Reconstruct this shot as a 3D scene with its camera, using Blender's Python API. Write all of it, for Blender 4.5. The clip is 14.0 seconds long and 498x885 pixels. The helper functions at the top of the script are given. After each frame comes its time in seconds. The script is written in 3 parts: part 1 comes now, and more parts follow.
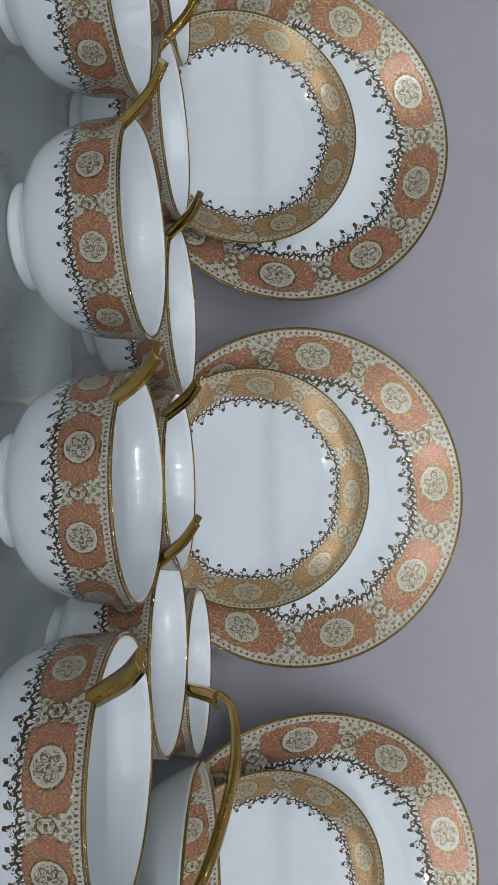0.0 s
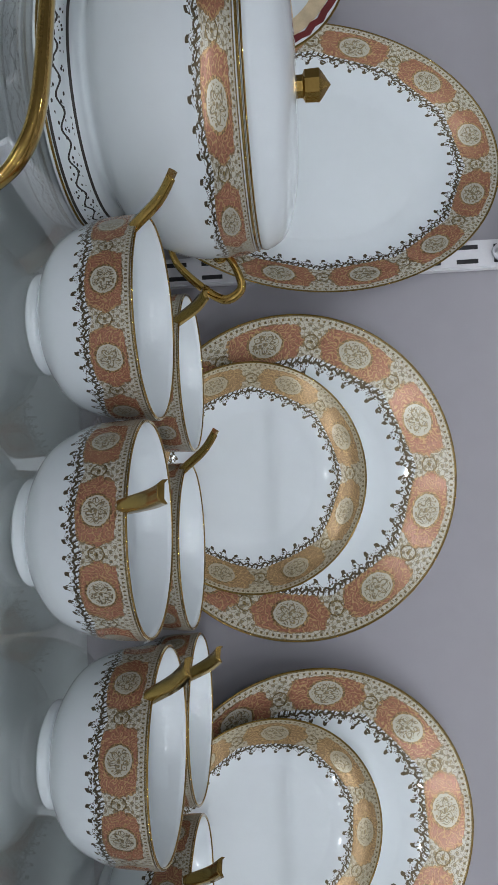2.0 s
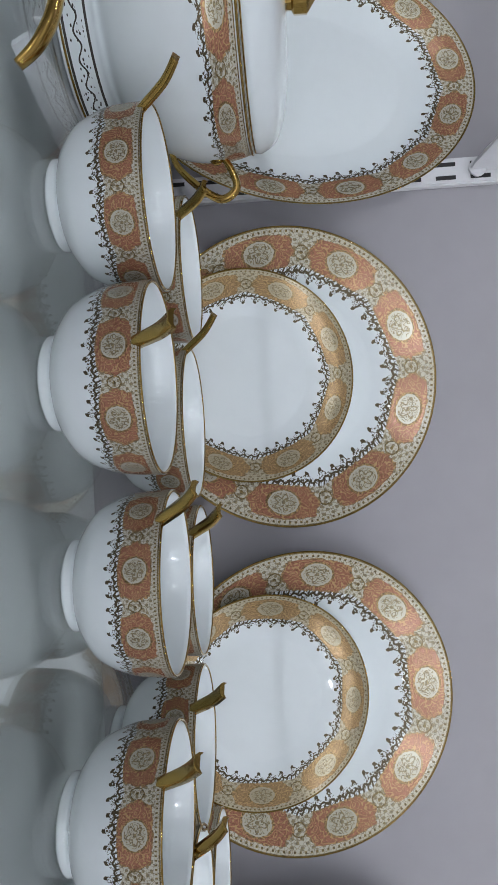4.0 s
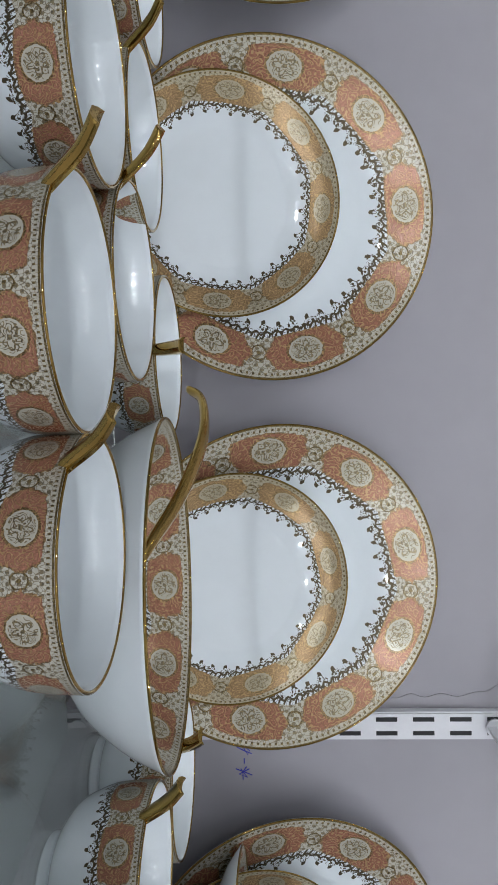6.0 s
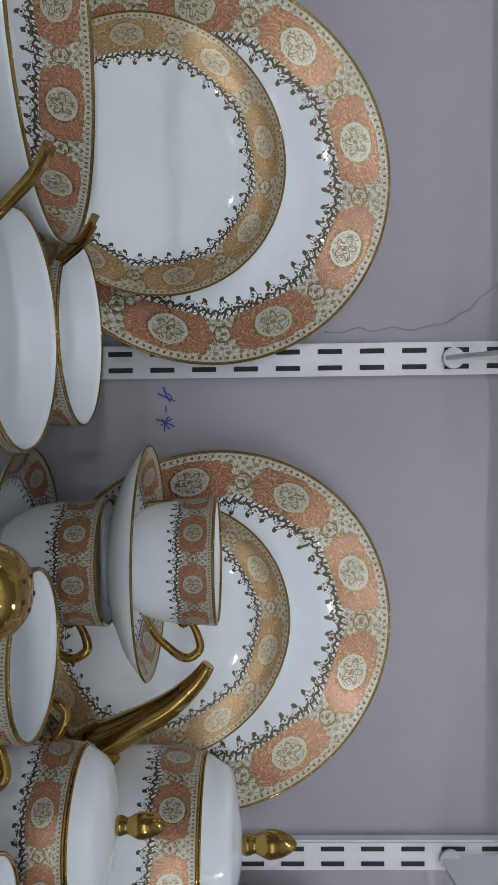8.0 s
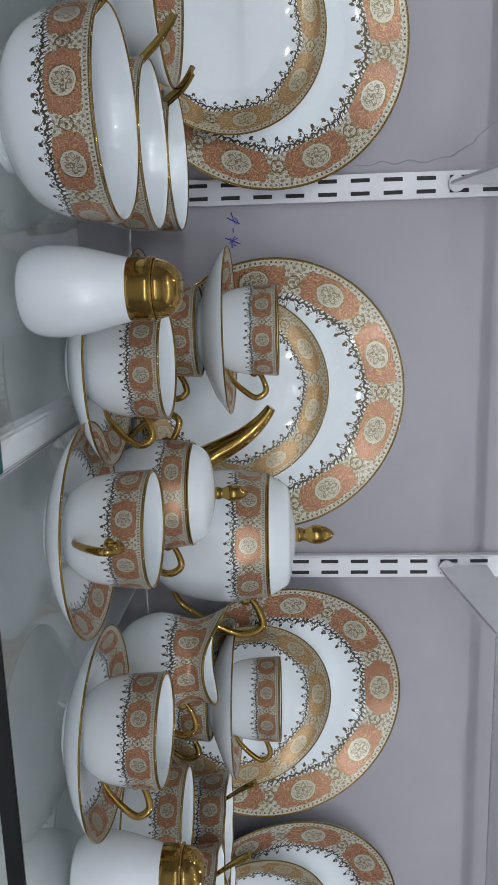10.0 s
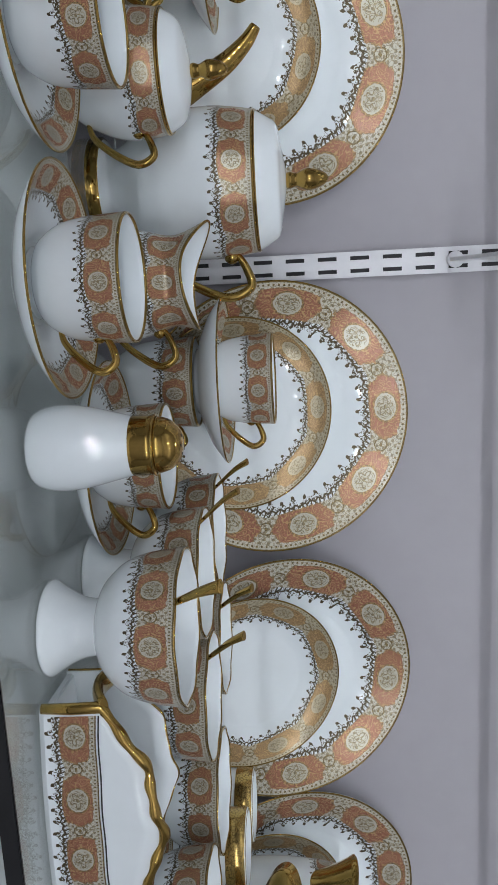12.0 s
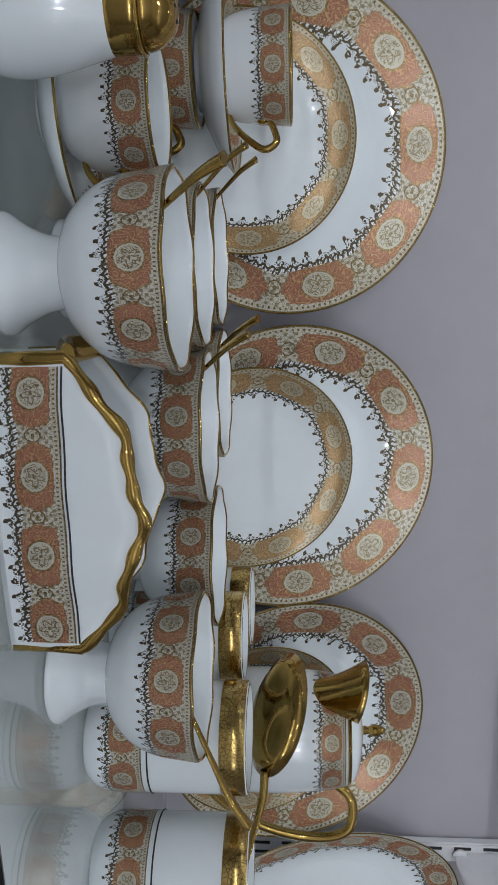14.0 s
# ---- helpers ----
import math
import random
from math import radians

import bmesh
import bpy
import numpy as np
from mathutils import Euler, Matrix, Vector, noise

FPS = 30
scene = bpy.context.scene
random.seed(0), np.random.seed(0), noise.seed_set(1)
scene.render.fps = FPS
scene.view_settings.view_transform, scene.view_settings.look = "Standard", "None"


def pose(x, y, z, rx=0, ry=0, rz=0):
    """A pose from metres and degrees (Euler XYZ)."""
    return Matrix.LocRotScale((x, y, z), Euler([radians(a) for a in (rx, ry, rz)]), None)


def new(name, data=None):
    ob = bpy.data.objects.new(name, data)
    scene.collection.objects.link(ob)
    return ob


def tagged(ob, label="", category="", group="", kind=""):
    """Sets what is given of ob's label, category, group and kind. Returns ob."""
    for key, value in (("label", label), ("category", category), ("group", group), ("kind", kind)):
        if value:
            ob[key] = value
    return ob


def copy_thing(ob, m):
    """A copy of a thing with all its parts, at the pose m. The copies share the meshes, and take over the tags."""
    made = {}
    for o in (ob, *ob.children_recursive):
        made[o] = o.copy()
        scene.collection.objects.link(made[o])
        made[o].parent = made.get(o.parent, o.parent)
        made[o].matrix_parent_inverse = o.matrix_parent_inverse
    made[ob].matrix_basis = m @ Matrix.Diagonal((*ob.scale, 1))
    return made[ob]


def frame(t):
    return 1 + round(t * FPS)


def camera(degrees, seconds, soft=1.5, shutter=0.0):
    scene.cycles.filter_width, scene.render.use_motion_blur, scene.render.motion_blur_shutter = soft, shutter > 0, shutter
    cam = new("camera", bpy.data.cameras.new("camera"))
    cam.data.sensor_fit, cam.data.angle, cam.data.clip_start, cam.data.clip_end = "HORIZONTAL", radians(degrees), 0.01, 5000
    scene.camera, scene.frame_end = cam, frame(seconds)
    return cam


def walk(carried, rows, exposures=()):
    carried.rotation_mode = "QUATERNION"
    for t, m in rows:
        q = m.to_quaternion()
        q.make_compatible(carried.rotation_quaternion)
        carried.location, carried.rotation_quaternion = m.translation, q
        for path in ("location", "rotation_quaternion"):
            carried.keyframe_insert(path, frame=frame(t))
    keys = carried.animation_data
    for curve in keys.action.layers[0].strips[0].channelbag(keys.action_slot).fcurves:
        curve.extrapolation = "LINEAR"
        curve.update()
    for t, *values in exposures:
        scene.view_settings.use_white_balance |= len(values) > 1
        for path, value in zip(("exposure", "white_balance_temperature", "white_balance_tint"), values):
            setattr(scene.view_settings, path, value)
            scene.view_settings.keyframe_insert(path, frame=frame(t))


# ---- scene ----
cam = camera(36.0, 14.0, soft=1.05)
METRES, EYE, TILT = 2.05, 0.150, -4.7
ROWS = [
    (0.0, 0.0, 0.0, 0.0, 0.0, 0.0, 0.0),
    (0.5, 0.0112, 0.0268, 0.0284, -1.17, 2.16, 0.02),
    (1.0, 0.0121, 0.0284, 0.0625, -1.52, 4.25, 0.0),
    (1.5, 0.0022, 0.007, 0.1111, -0.82, 1.57, -0.12),
    (2.0, -0.0049, -0.0053, 0.1379, 0.02, -0.2, 0.44),
    (2.2, -0.0032, -0.0043, 0.1331, -0.31, -0.48, 0.77),
    (4.5, -0.0072, -0.0366, 0.0734, -0.31, -1.59, 0.78),
    (5.0, -0.0047, -0.0247, -0.0077, 0.02, -1.53, 0.34),
    (5.5, 0.0003, -0.0279, -0.0538, -0.32, -2.12, 0.14),
    (6.0, 0.0051, -0.0063, -0.0791, -1.28, -6.24, -0.14),
    (6.5, 0.0154, 0.0282, -0.1068, -2.72, -10.67, -0.15),
    (7.0, 0.0202, 0.0365, -0.1464, -2.69, -8.05, -0.93),
    (7.5, 0.0247, 0.0309, -0.2027, -2.39, -5.11, -1.35),
    (7.7, 0.0239, 0.0289, -0.2273, -3.04, -5.19, -1.31),
    (9.8, 0.0167, -0.0758, -0.2486, -1.47, -15.53, 0.22),
    (10.0, 0.0091, -0.0792, -0.2634, -1.37, -14.32, -0.27),
    (10.5, 0.0098, -0.084, -0.3426, -0.44, -10.7, -0.39),
    (11.0, 0.0118, -0.0894, -0.3986, -0.36, -9.61, 0.07),
    (11.5, 0.0134, -0.0912, -0.4171, -0.67, -10.61, 0.44),
    (12.0, 0.0179, -0.0823, -0.4234, -0.92, -13.63, 0.96),
    (12.5, 0.0202, -0.0545, -0.4308, -1.37, -19.33, 1.26),
    (13.0, 0.0165, -0.0347, -0.4343, -1.38, -24.16, 1.48),
    (13.5, 0.0147, -0.0356, -0.4606, -1.18, -21.9, 0.78),
    (14.0, 0.0146, -0.0524, -0.5213, -0.74, -17.47, -0.51),
]
walk(cam, [(t, pose(0, -0.676, EYE, TILT, 2.0, 2.1) @ pose(0, 0, 0, 0, -90, 0) @ pose(METRES * x, METRES * y, METRES * z, 90 + pitch, roll, yaw)) for t, x, y, z, yaw, pitch, roll in ROWS], exposures=((0.0, -0.10), (1.5, -0.22), (2.0, -0.14), (5.5, -0.02), (6.5, -0.18), (7.5, -0.42), (10.0, -0.10), (12.5, -0.08), (14.0, -0.36)))

# ---- world and light ----
world = bpy.data.worlds.new("shop_world")
scene.world = world
world.use_nodes = True
world.node_tree.nodes["Background"].inputs[0].default_value = (0.80, 0.86, 0.95, 1)
world.node_tree.nodes["Background"].inputs[1].default_value = 0.25



def lamp(name, place, watts, radius, colour=(0.915, 0.955, 1.0)):
    data = bpy.data.lights.new(name, "POINT")
    data.energy, data.shadow_soft_size, data.color = watts, radius, colour
    ob = new(name, data)
    ob.location = place
    return ob


# added fill lamps over the shelf, small ceiling downlights of the aisle, added front fill
for lx in (-0.70, 0.15, 1.00, 1.85):
    lamp("upper_fill_lamp", (lx, -0.24, 1.05), 1.9, 0.02)
for lx in (-1.0, -0.35, 0.3, 0.95, 1.6, 2.25):
    lamp("ceiling_downlight", (lx + 0.3, -1.25, 1.75), 5.0, 0.022)
    # unseen low lamp added to brighten the fronts of the bowls
    lamp("front_fill_lamp", (lx + 0.1, -2.95, 0.60), 16.0, 0.022)


# ---- materials ----
class S:
    """A shader socket with arithmetic."""

    def __init__(self, nt, sock):
        self.nt, self.sock = nt, sock

    def op(self, kind, *others):
        n = self.nt.nodes.new("ShaderNodeMath")
        n.operation = kind
        for i, v in enumerate((self, *others)):
            if isinstance(v, S):
                self.nt.links.new(v.sock, n.inputs[i])
            else:
                n.inputs[i].default_value = v
        return S(self.nt, n.outputs[0])

    def __add__(self, o): return self.op("ADD", o)
    def __sub__(self, o): return self.op("SUBTRACT", o)
    def __mul__(self, o): return self.op("MULTIPLY", o)
    def __truediv__(self, o): return self.op("DIVIDE", o)
    def less(self, o): return self.op("LESS_THAN", o)
    def more(self, o): return self.op("GREATER_THAN", o)
    def absolute(self): return self.op("ABSOLUTE")
    def fract(self): return self.op("FRACT")
    def top(self, o): return self.op("MAXIMUM", o)
    def low(self, o): return self.op("MINIMUM", o)
    def sin(self): return self.op("SINE")
    def root(self): return self.op("SQRT")
    def power(self, o): return self.op("POWER", o)

    def ramp(self, a, b):
        """0 below a, 1 above b, smooth between."""
        n = self.nt.nodes.new("ShaderNodeMapRange")
        n.interpolation_type = "SMOOTHSTEP"
        self.nt.links.new(self.sock, n.inputs[0])
        n.inputs[1].default_value, n.inputs[2].default_value = a, b
        return S(self.nt, n.outputs[0])


def blank(name):
    m = bpy.data.materials.new(name)
    m.use_nodes = True
    return m, m.node_tree, m.node_tree.nodes["Principled BSDF"]


def texture(nt, kind, scale, coord, detail=2.0):
    n = nt.nodes.new("ShaderNodeTexNoise" if kind == "noise" else "ShaderNodeTexVoronoi")
    n.inputs["Scale"].default_value = scale
    if kind == "noise":
        n.inputs["Detail"].default_value = detail
    elif kind == "edge":
        n.feature = "DISTANCE_TO_EDGE"
    nt.links.new(coord, n.inputs["Vector"])
    return S(nt, n.outputs["Distance" if kind != "noise" else 0])


def mix_colour(nt, fac, a, b):
    n = nt.nodes.new("ShaderNodeMix")
    n.data_type = "RGBA"
    nt.links.new(fac.sock, n.inputs[0])
    for slot, v in ((6, a), (7, b)):
        if isinstance(v, S):
            nt.links.new(v.sock, n.inputs[slot])
        else:
            n.inputs[slot].default_value = (*v, 1)
    return S(nt, n.outputs[2])


def bump(nt, height, bsdf, strength, distance):
    n = nt.nodes.new("ShaderNodeBump")
    n.inputs["Strength"].default_value, n.inputs["Distance"].default_value = strength, distance
    nt.links.new(height.sock, n.inputs["Height"])
    nt.links.new(n.outputs[0], bsdf.inputs["Normal"])


def coordinates(nt, which="Object"):
    return nt.nodes.new("ShaderNodeTexCoord").outputs[which]


def plain(name, colour, rough, metal=0.0, vary=0.06, scale=30.0, relief=0.0, coat=0.0):
    m, nt, b = blank(name)
    co = coordinates(nt)
    n = texture(nt, "noise", scale, co, 4)
    fine = texture(nt, "noise", scale * 9, co, 2)
    shade = mix_colour(nt, (n * 0.7 + fine * 0.3).ramp(0.3, 0.7), tuple(c * (1 - vary) for c in colour), tuple(min(1, c * (1 + vary)) for c in colour))
    nt.links.new(shade.sock, b.inputs["Base Color"])
    rr = n * (rough * 0.5) + rough * 0.75
    nt.links.new(rr.sock, b.inputs["Roughness"])
    b.inputs["Metallic"].default_value = metal
    b.inputs["Coat Weight"].default_value = coat
    if relief:
        bump(nt, n + fine * 0.4, b, 0.5, relief)
    return m


PORCELAIN_COLOUR = (0.725, 0.775, 0.80)
porcelain = plain("porcelain", PORCELAIN_COLOUR, 0.035, vary=0.015, scale=14, relief=0.0004)
gold = plain("polished_gold", (0.44, 0.285, 0.08), 0.06, metal=1.0, vary=0.10, scale=60, relief=0.0004)
wall_paint = plain("wall_paint", (0.335, 0.322, 0.350), 0.55, vary=0.035, scale=5, relief=0.0006)
post_paint = plain("post_paint", (0.66, 0.66, 0.69), 0.35, vary=0.04, scale=40)
dark_slot = plain("slot_shadow", (0.02, 0.02, 0.022), 0.8)
under_fill_board = plain("under_fill_board", (0.60, 0.65, 0.66), 0.5, vary=0.06, scale=6)
dark_trim = plain("dark_trim", (0.004, 0.0045, 0.006), 0.30)
green_edge = plain("green_glass_edge", (0.02, 0.09, 0.075), 0.15)
room_paint = plain("room_paint", (0.22, 0.22, 0.225), 0.7, scale=2)
# for the unseen wall added opposite the shelf, which bounces light forward
front_bounce = plain("front_bounce_white", (0.42, 0.42, 0.44), 0.6, scale=2)
room_white = plain("room_white", (0.30, 0.30, 0.31), 0.7, scale=2)
# for the unseen floor, pale so that it throws light up
floor_bounce = plain("floor_bounce", (0.62, 0.61, 0.61), 0.3, scale=4)
ink = plain("blue_ink", (0.03, 0.04, 0.42), 0.5)
crack_grey = plain("crack_grey", (0.30, 0.29, 0.30), 0.8)


def shelf_glass():
    m, nt, b = blank("shelf_glass")
    co = coordinates(nt)
    smear = texture(nt, "noise", 12, co, 5)
    b.inputs["Base Color"].default_value = (0.965, 0.985, 0.98, 1)
    b.inputs["Transmission Weight"].default_value = 1.0
    b.inputs["IOR"].default_value = 1.5
    rr = smear.ramp(0.45, 0.75) * 0.06 + 0.01
    nt.links.new(rr.sock, b.inputs["Roughness"])
    return m


glass = shelf_glass()


def band_material(name, terracotta, gild=0.0):
    """Printed border: terracotta panels with oval medallions between lace joints, a sprigged fringe below and raised gold lines.
    u counts the repeats, v runs from the fringe (0) to the lip (1)."""
    m, nt, b = blank(name)
    uv = nt.nodes.new("ShaderNodeUVMap")
    split = nt.nodes.new("ShaderNodeSeparateXYZ")
    nt.links.new(uv.outputs[0], split.inputs[0])
    u, v = S(nt, split.outputs[0]), S(nt, split.outputs[1])
    mapping = nt.nodes.new("ShaderNodeCombineXYZ")
    nt.links.new((u * 1.45).sock, mapping.inputs[0])
    nt.links.new(v.sock, mapping.inputs[1])
    flat = mapping.outputs[0]
    info = nt.nodes.new("ShaderNodeObjectInfo")
    p = (u.fract() - 0.5).absolute()          # 0 at the medallion, 0.5 at the joint
    wob = texture(nt, "noise", 7.0, flat, 2) - 0.5
    # terracotta panel: waisted at the joints, bowed towards the fringe
    wob2 = texture(nt, "noise", 16.0, flat, 2) - 0.5
    side = (v - 0.60).absolute()
    edge = (side * -0.34 + 0.43) + wob * 0.10 + wob2 * 0.05
    foot = (p * p) * 0.40 + 0.27 + wob2 * 0.06
    panel = p.less(edge) * v.more(foot) * v.less((p * -0.12) + 0.885 + wob * 0.08)
    # oval medallion with leafy filling
    dx, dy = p / 0.180, (v - 0.58) / 0.210
    oval = (dx * dx + dy * dy).root() + wob2 * 0.18
    inside = oval.less(1.0)
    outline = (oval - 1.07).absolute().less(0.075)
    swirl = texture(nt, "noise", 6.5, flat, 1.0)
    leafy = ((swirl * 30.0).sin()).absolute().less(0.50)
    petals = ((u.fract() - 0.5) * 1.45).op("ARCTAN2", v - 0.59) * 5.0
    bloom = (petals.sin() * 0.20 + 0.50 - oval).absolute().less(0.07)
    flower = (leafy * oval.less(0.86)).top(bloom).top(oval.less(0.14))
    # fine scrolled lines
    lines = texture(nt, "edge", 17.0, flat)
    scroll = lines.less(0.05)
    curl = ((texture(nt, "noise", 6.0, flat, 1.6) * 24.0).sin()).absolute().less(0.40)
    # lace at the joints: dots, a small rosette
    jx, jy = (p - 0.5) * 1.45, v - 0.58
    rose = (jx * jx + jy * jy).root() + wob2 * 0.05
    rosette = (rose - 0.115).absolute().less(0.013).top(rose.less(0.03))
    dots = (((u * 56.5).sin() * (v * 46.0).sin())).more(0.38)
    # lip border
    lip = v.more(0.90 + 0.0) * v.less(2.0)
    beads = ((u * 113.1).sin()).more(0.35) * v.more(0.905) * v.less(0.945)
    lipline = (v - 0.885).absolute().less(0.010).top(v.more(0.972))
    # fringe: scalloped vine and sprigs
    arc = (p * p) * 0.20 + 0.215 + wob * 0.05
    vine = (v - arc - ((u * 50.3).sin() * 0.022)).absolute().less(0.020)
    net = v.more(arc) * v.less(foot) * (((u * 88.0 + v * 30.0).sin()).more(0.45).top(scroll))
    leaf = texture(nt, "dist", 19.0, flat)
    lace = ((texture(nt, "noise", 9.0, flat, 1.0) * 24.0).sin()).absolute().less(0.36)
    beat = (u * 31.42).sin() * 0.5 + 0.5
    sprig_reach = beat * 0.085 + ((u * 18.85).sin() * 0.030) + 0.065
    depth = arc - v
    sprig = depth.more(0.0) * depth.less(sprig_reach) * (leaf.less(0.40).top(lace))
    tip = (depth - sprig_reach - 0.005).absolute().less(0.034) * beat.more(0.82)
    joint = (panel * -1.0 + 1.0) * v.more(foot) * v.less(0.90)
    twigs = panel * (inside * -1.0 + 1.0) * curl.top(scroll * 0.35)
    metal = twigs * 0.8
    metal = metal.top(inside * flower * 0.9).top(outline * panel * 0.9)
    metal = metal.top(joint * rosette.top(dots * 0.85).top(scroll * 0.8))
    metal = metal.top(lip * beads.top(lipline).top(scroll * 0.6)).top(vine).top(net).top(sprig).top(tip)
    metal = metal.top((panel - (p.less(edge - 0.02) * v.more(foot + 0.025) * v.less(0.855))).top(0.0) * 0.8)
    metal = metal.low(1.0)
    speck = texture(nt, "noise", 40.0, flat, 2)
    terra = mix_colour(nt, speck.ramp(0.3, 0.7), tuple(c * 0.80 for c in terracotta), tuple(min(1, c * 1.15) for c in terracotta))
    ground = mix_colour(nt, panel * (inside * -1.0 + 1.0), (0.58, 0.56, 0.48), terra)
    goldish = mix_colour(nt, speck.ramp(0.35, 0.65), (0.075, 0.055, 0.026), (0.26, 0.19, 0.08))
    fringe = vine.top(net).top(sprig).top(tip)
    goldish = mix_colour(nt, fringe * 0.75, goldish, (0.05, 0.04, 0.026))
    goldish = mix_colour(nt, twigs * 0.8, goldish, (0.50, 0.32, 0.14))
    colour = mix_colour(nt, metal, ground, goldish)
    haze = joint * 0.15 + inside * 0.30 + lip * 0.25
    colour = mix_colour(nt, haze * (metal * -1.0 + 1.0), colour, (0.36, 0.31, 0.20))
    if gild:
        colour = mix_colour(nt, (metal * -1.0 + 1.0) * gild, colour, (0.42, 0.32, 0.15))
    nt.links.new(colour.sock, b.inputs["Base Color"])
    shine = metal * 0.72 + panel * 0.10 + gild * 0.2
    nt.links.new(shine.low(0.9).sock, b.inputs["Metallic"])
    nt.links.new((metal * 0.20 + speck * 0.08 + 0.12).sock, b.inputs["Roughness"])
    # where nothing is printed, plain glaze
    printed = panel.top(joint).top(lip).top(metal)
    white = nt.nodes.new("ShaderNodeBsdfPrincipled")
    white.inputs["Base Color"].default_value = (*PORCELAIN_COLOUR, 1)
    white.inputs["Roughness"].default_value = 0.035
    mixer = nt.nodes.new("ShaderNodeMixShader")
    nt.links.new(printed.ramp(0.2, 0.6).sock, mixer.inputs[0])
    nt.links.new(white.outputs[0], mixer.inputs[1])
    nt.links.new(b.outputs[0], mixer.inputs[2])
    nt.links.new(mixer.outputs[0], nt.nodes["Material Output"].inputs["Surface"])
    bump(nt, metal + speck * 0.25, b, 0.5, 0.0006)
    return m


band_print = band_material("band_print", (0.37, 0.165, 0.105))
gilt_print = band_material("gilt_band_print", (0.36, 0.20, 0.105), 0.40)


# ---- mesh helpers ----
def smooth(bm):
    for f in bm.faces:
        f.smooth = True
    return bm


def part(name, bm, material, parent=None, label="", m=None):
    me = bpy.data.meshes.new(name)
    bm.to_mesh(me)
    bm.free()
    me.materials.append(material)
    ob = new(name, me)
    if m is not None:
        ob.matrix_basis = m
    if parent is not None:
        ob.parent = parent
    if label:
        ob["label"] = label
    return ob


def thing(name, label, category, group="", m=None):
    ob = new(name)
    ob.empty_display_size = 0.02
    if m is not None:
        ob.matrix_basis = m
    return tagged(ob, label, category, group)


def spline(points, steps=6):
    """Catmull-Rom through points of any dimension."""
    pts = [Vector(p) for p in points]
    out = []
    for i in range(len(pts) - 1):
        a, b_, c, d = pts[max(i - 1, 0)], pts[i], pts[i + 1], pts[min(i + 2, len(pts) - 1)]
        for k in range(steps):
            t = k / steps
            out.append(0.5 * ((2 * b_) + (c - a) * t + (2 * a - 5 * b_ + 4 * c - d) * t * t + (3 * b_ - a - 3 * c + d) * t ** 3))
    out.append(pts[-1])
    return out


def lathe(profile, segs=72, repeats=9, squash=1.0, shape=None):
    """Turns a profile of (radius, height) round z. UV: repeats round, 0 to 1 along the profile. shape(angle, r, z) may move a point."""
    bm = bmesh.new()
    layer = bm.loops.layers.uv.new("UVMap")
    run = [0.0]
    for a, b_ in zip(profile, profile[1:]):
        run.append(run[-1] + math.hypot(b_[0] - a[0], b_[1] - a[1]))
    rings = []
    for r, z in profile:
        if r < 1e-5:
            rings.append([bm.verts.new((0, 0, z))] * segs)
            continue
        ring = []
        for k in range(segs):
            a = 2 * math.pi * k / segs
            x, y, zz = (r * math.cos(a), r * math.sin(a) * squash, z) if shape is None else shape(a, r, z)
            ring.append(bm.verts.new((x, y, zz)))
        rings.append(ring)
    for i in range(len(profile) - 1):
        for k in range(segs):
            k2 = (k + 1) % segs
            vs = [(rings[i][k], k, i), (rings[i][k2], k + 1, i), (rings[i + 1][k2], k + 1, i + 1), (rings[i + 1][k], k, i + 1)]
            seen, loop = set(), []
            for item in vs:
                if item[0] not in seen:
                    seen.add(item[0])
                    loop.append(item)
            if len(loop) < 3:
                continue
            f = bm.faces.new([q[0] for q in loop])
            f.smooth = True
            for lp, q in zip(f.loops, loop):
                lp[layer].uv = (repeats * q[1] / segs, run[q[2]] / run[-1])
    return bm


def tube(points, radii, segs=10, flat=1.0, up=(0, 0, 1), caps=True):
    """A tube along points; radii a number or one a point; flat squeezes it along the up direction."""
    bm = bmesh.new()
    pts = [Vector(p) for p in points]
    if not hasattr(radii, "__len__"):
        radii = [radii] * len(pts)
    rings = []
    side = None
    for i, p in enumerate(pts):
        d = (pts[min(i + 1, len(pts) - 1)] - pts[max(i - 1, 0)]).normalized()
        s = d.cross(Vector(up))
        if s.length < 1e-3:
            s = side if side is not None else d.orthogonal()
        s.normalize()
        if side is not None and s.dot(side) < 0:
            s.negate()
        side = s
        n = s.cross(d).normalized()
        rings.append([bm.verts.new(p + s * (radii[i] * math.cos(2 * math.pi * k / segs)) + n * (radii[i] * flat * math.sin(2 * math.pi * k / segs))) for k in range(segs)])
    for a, b_ in zip(rings, rings[1:]):
        for k in range(segs):
            bm.faces.new((a[k], a[(k + 1) % segs], b_[(k + 1) % segs], b_[k])).smooth = True
    if caps:
        bm.faces.new(rings[0][::-1])
        bm.faces.new(rings[-1])
    bmesh.ops.recalc_face_normals(bm, faces=bm.faces)
    return bm


def ring_tube(r, z, thick, segs=72, squash=1.0, tall=1.0):
    return lathe([(r + thick * math.cos(a), z + thick * tall * math.sin(a)) for a in [2 * math.pi * k / 8 for k in range(9)]], segs, 1, squash)


def box(x0, y0, z0, x1, y1, z1, bevel=0.0):
    bm = bmesh.new()
    bmesh.ops.create_cube(bm, size=1)
    for v in bm.verts:
        v.co = Vector(((x0 + x1) / 2 + v.co.x * (x1 - x0), (y0 + y1) / 2 + v.co.y * (y1 - y0), (z0 + z1) / 2 + v.co.z * (z1 - z0)))
    if bevel:
        bmesh.ops.bevel(bm, geom=bm.edges[:], offset=bevel, segments=2, affect="EDGES")
    return bm


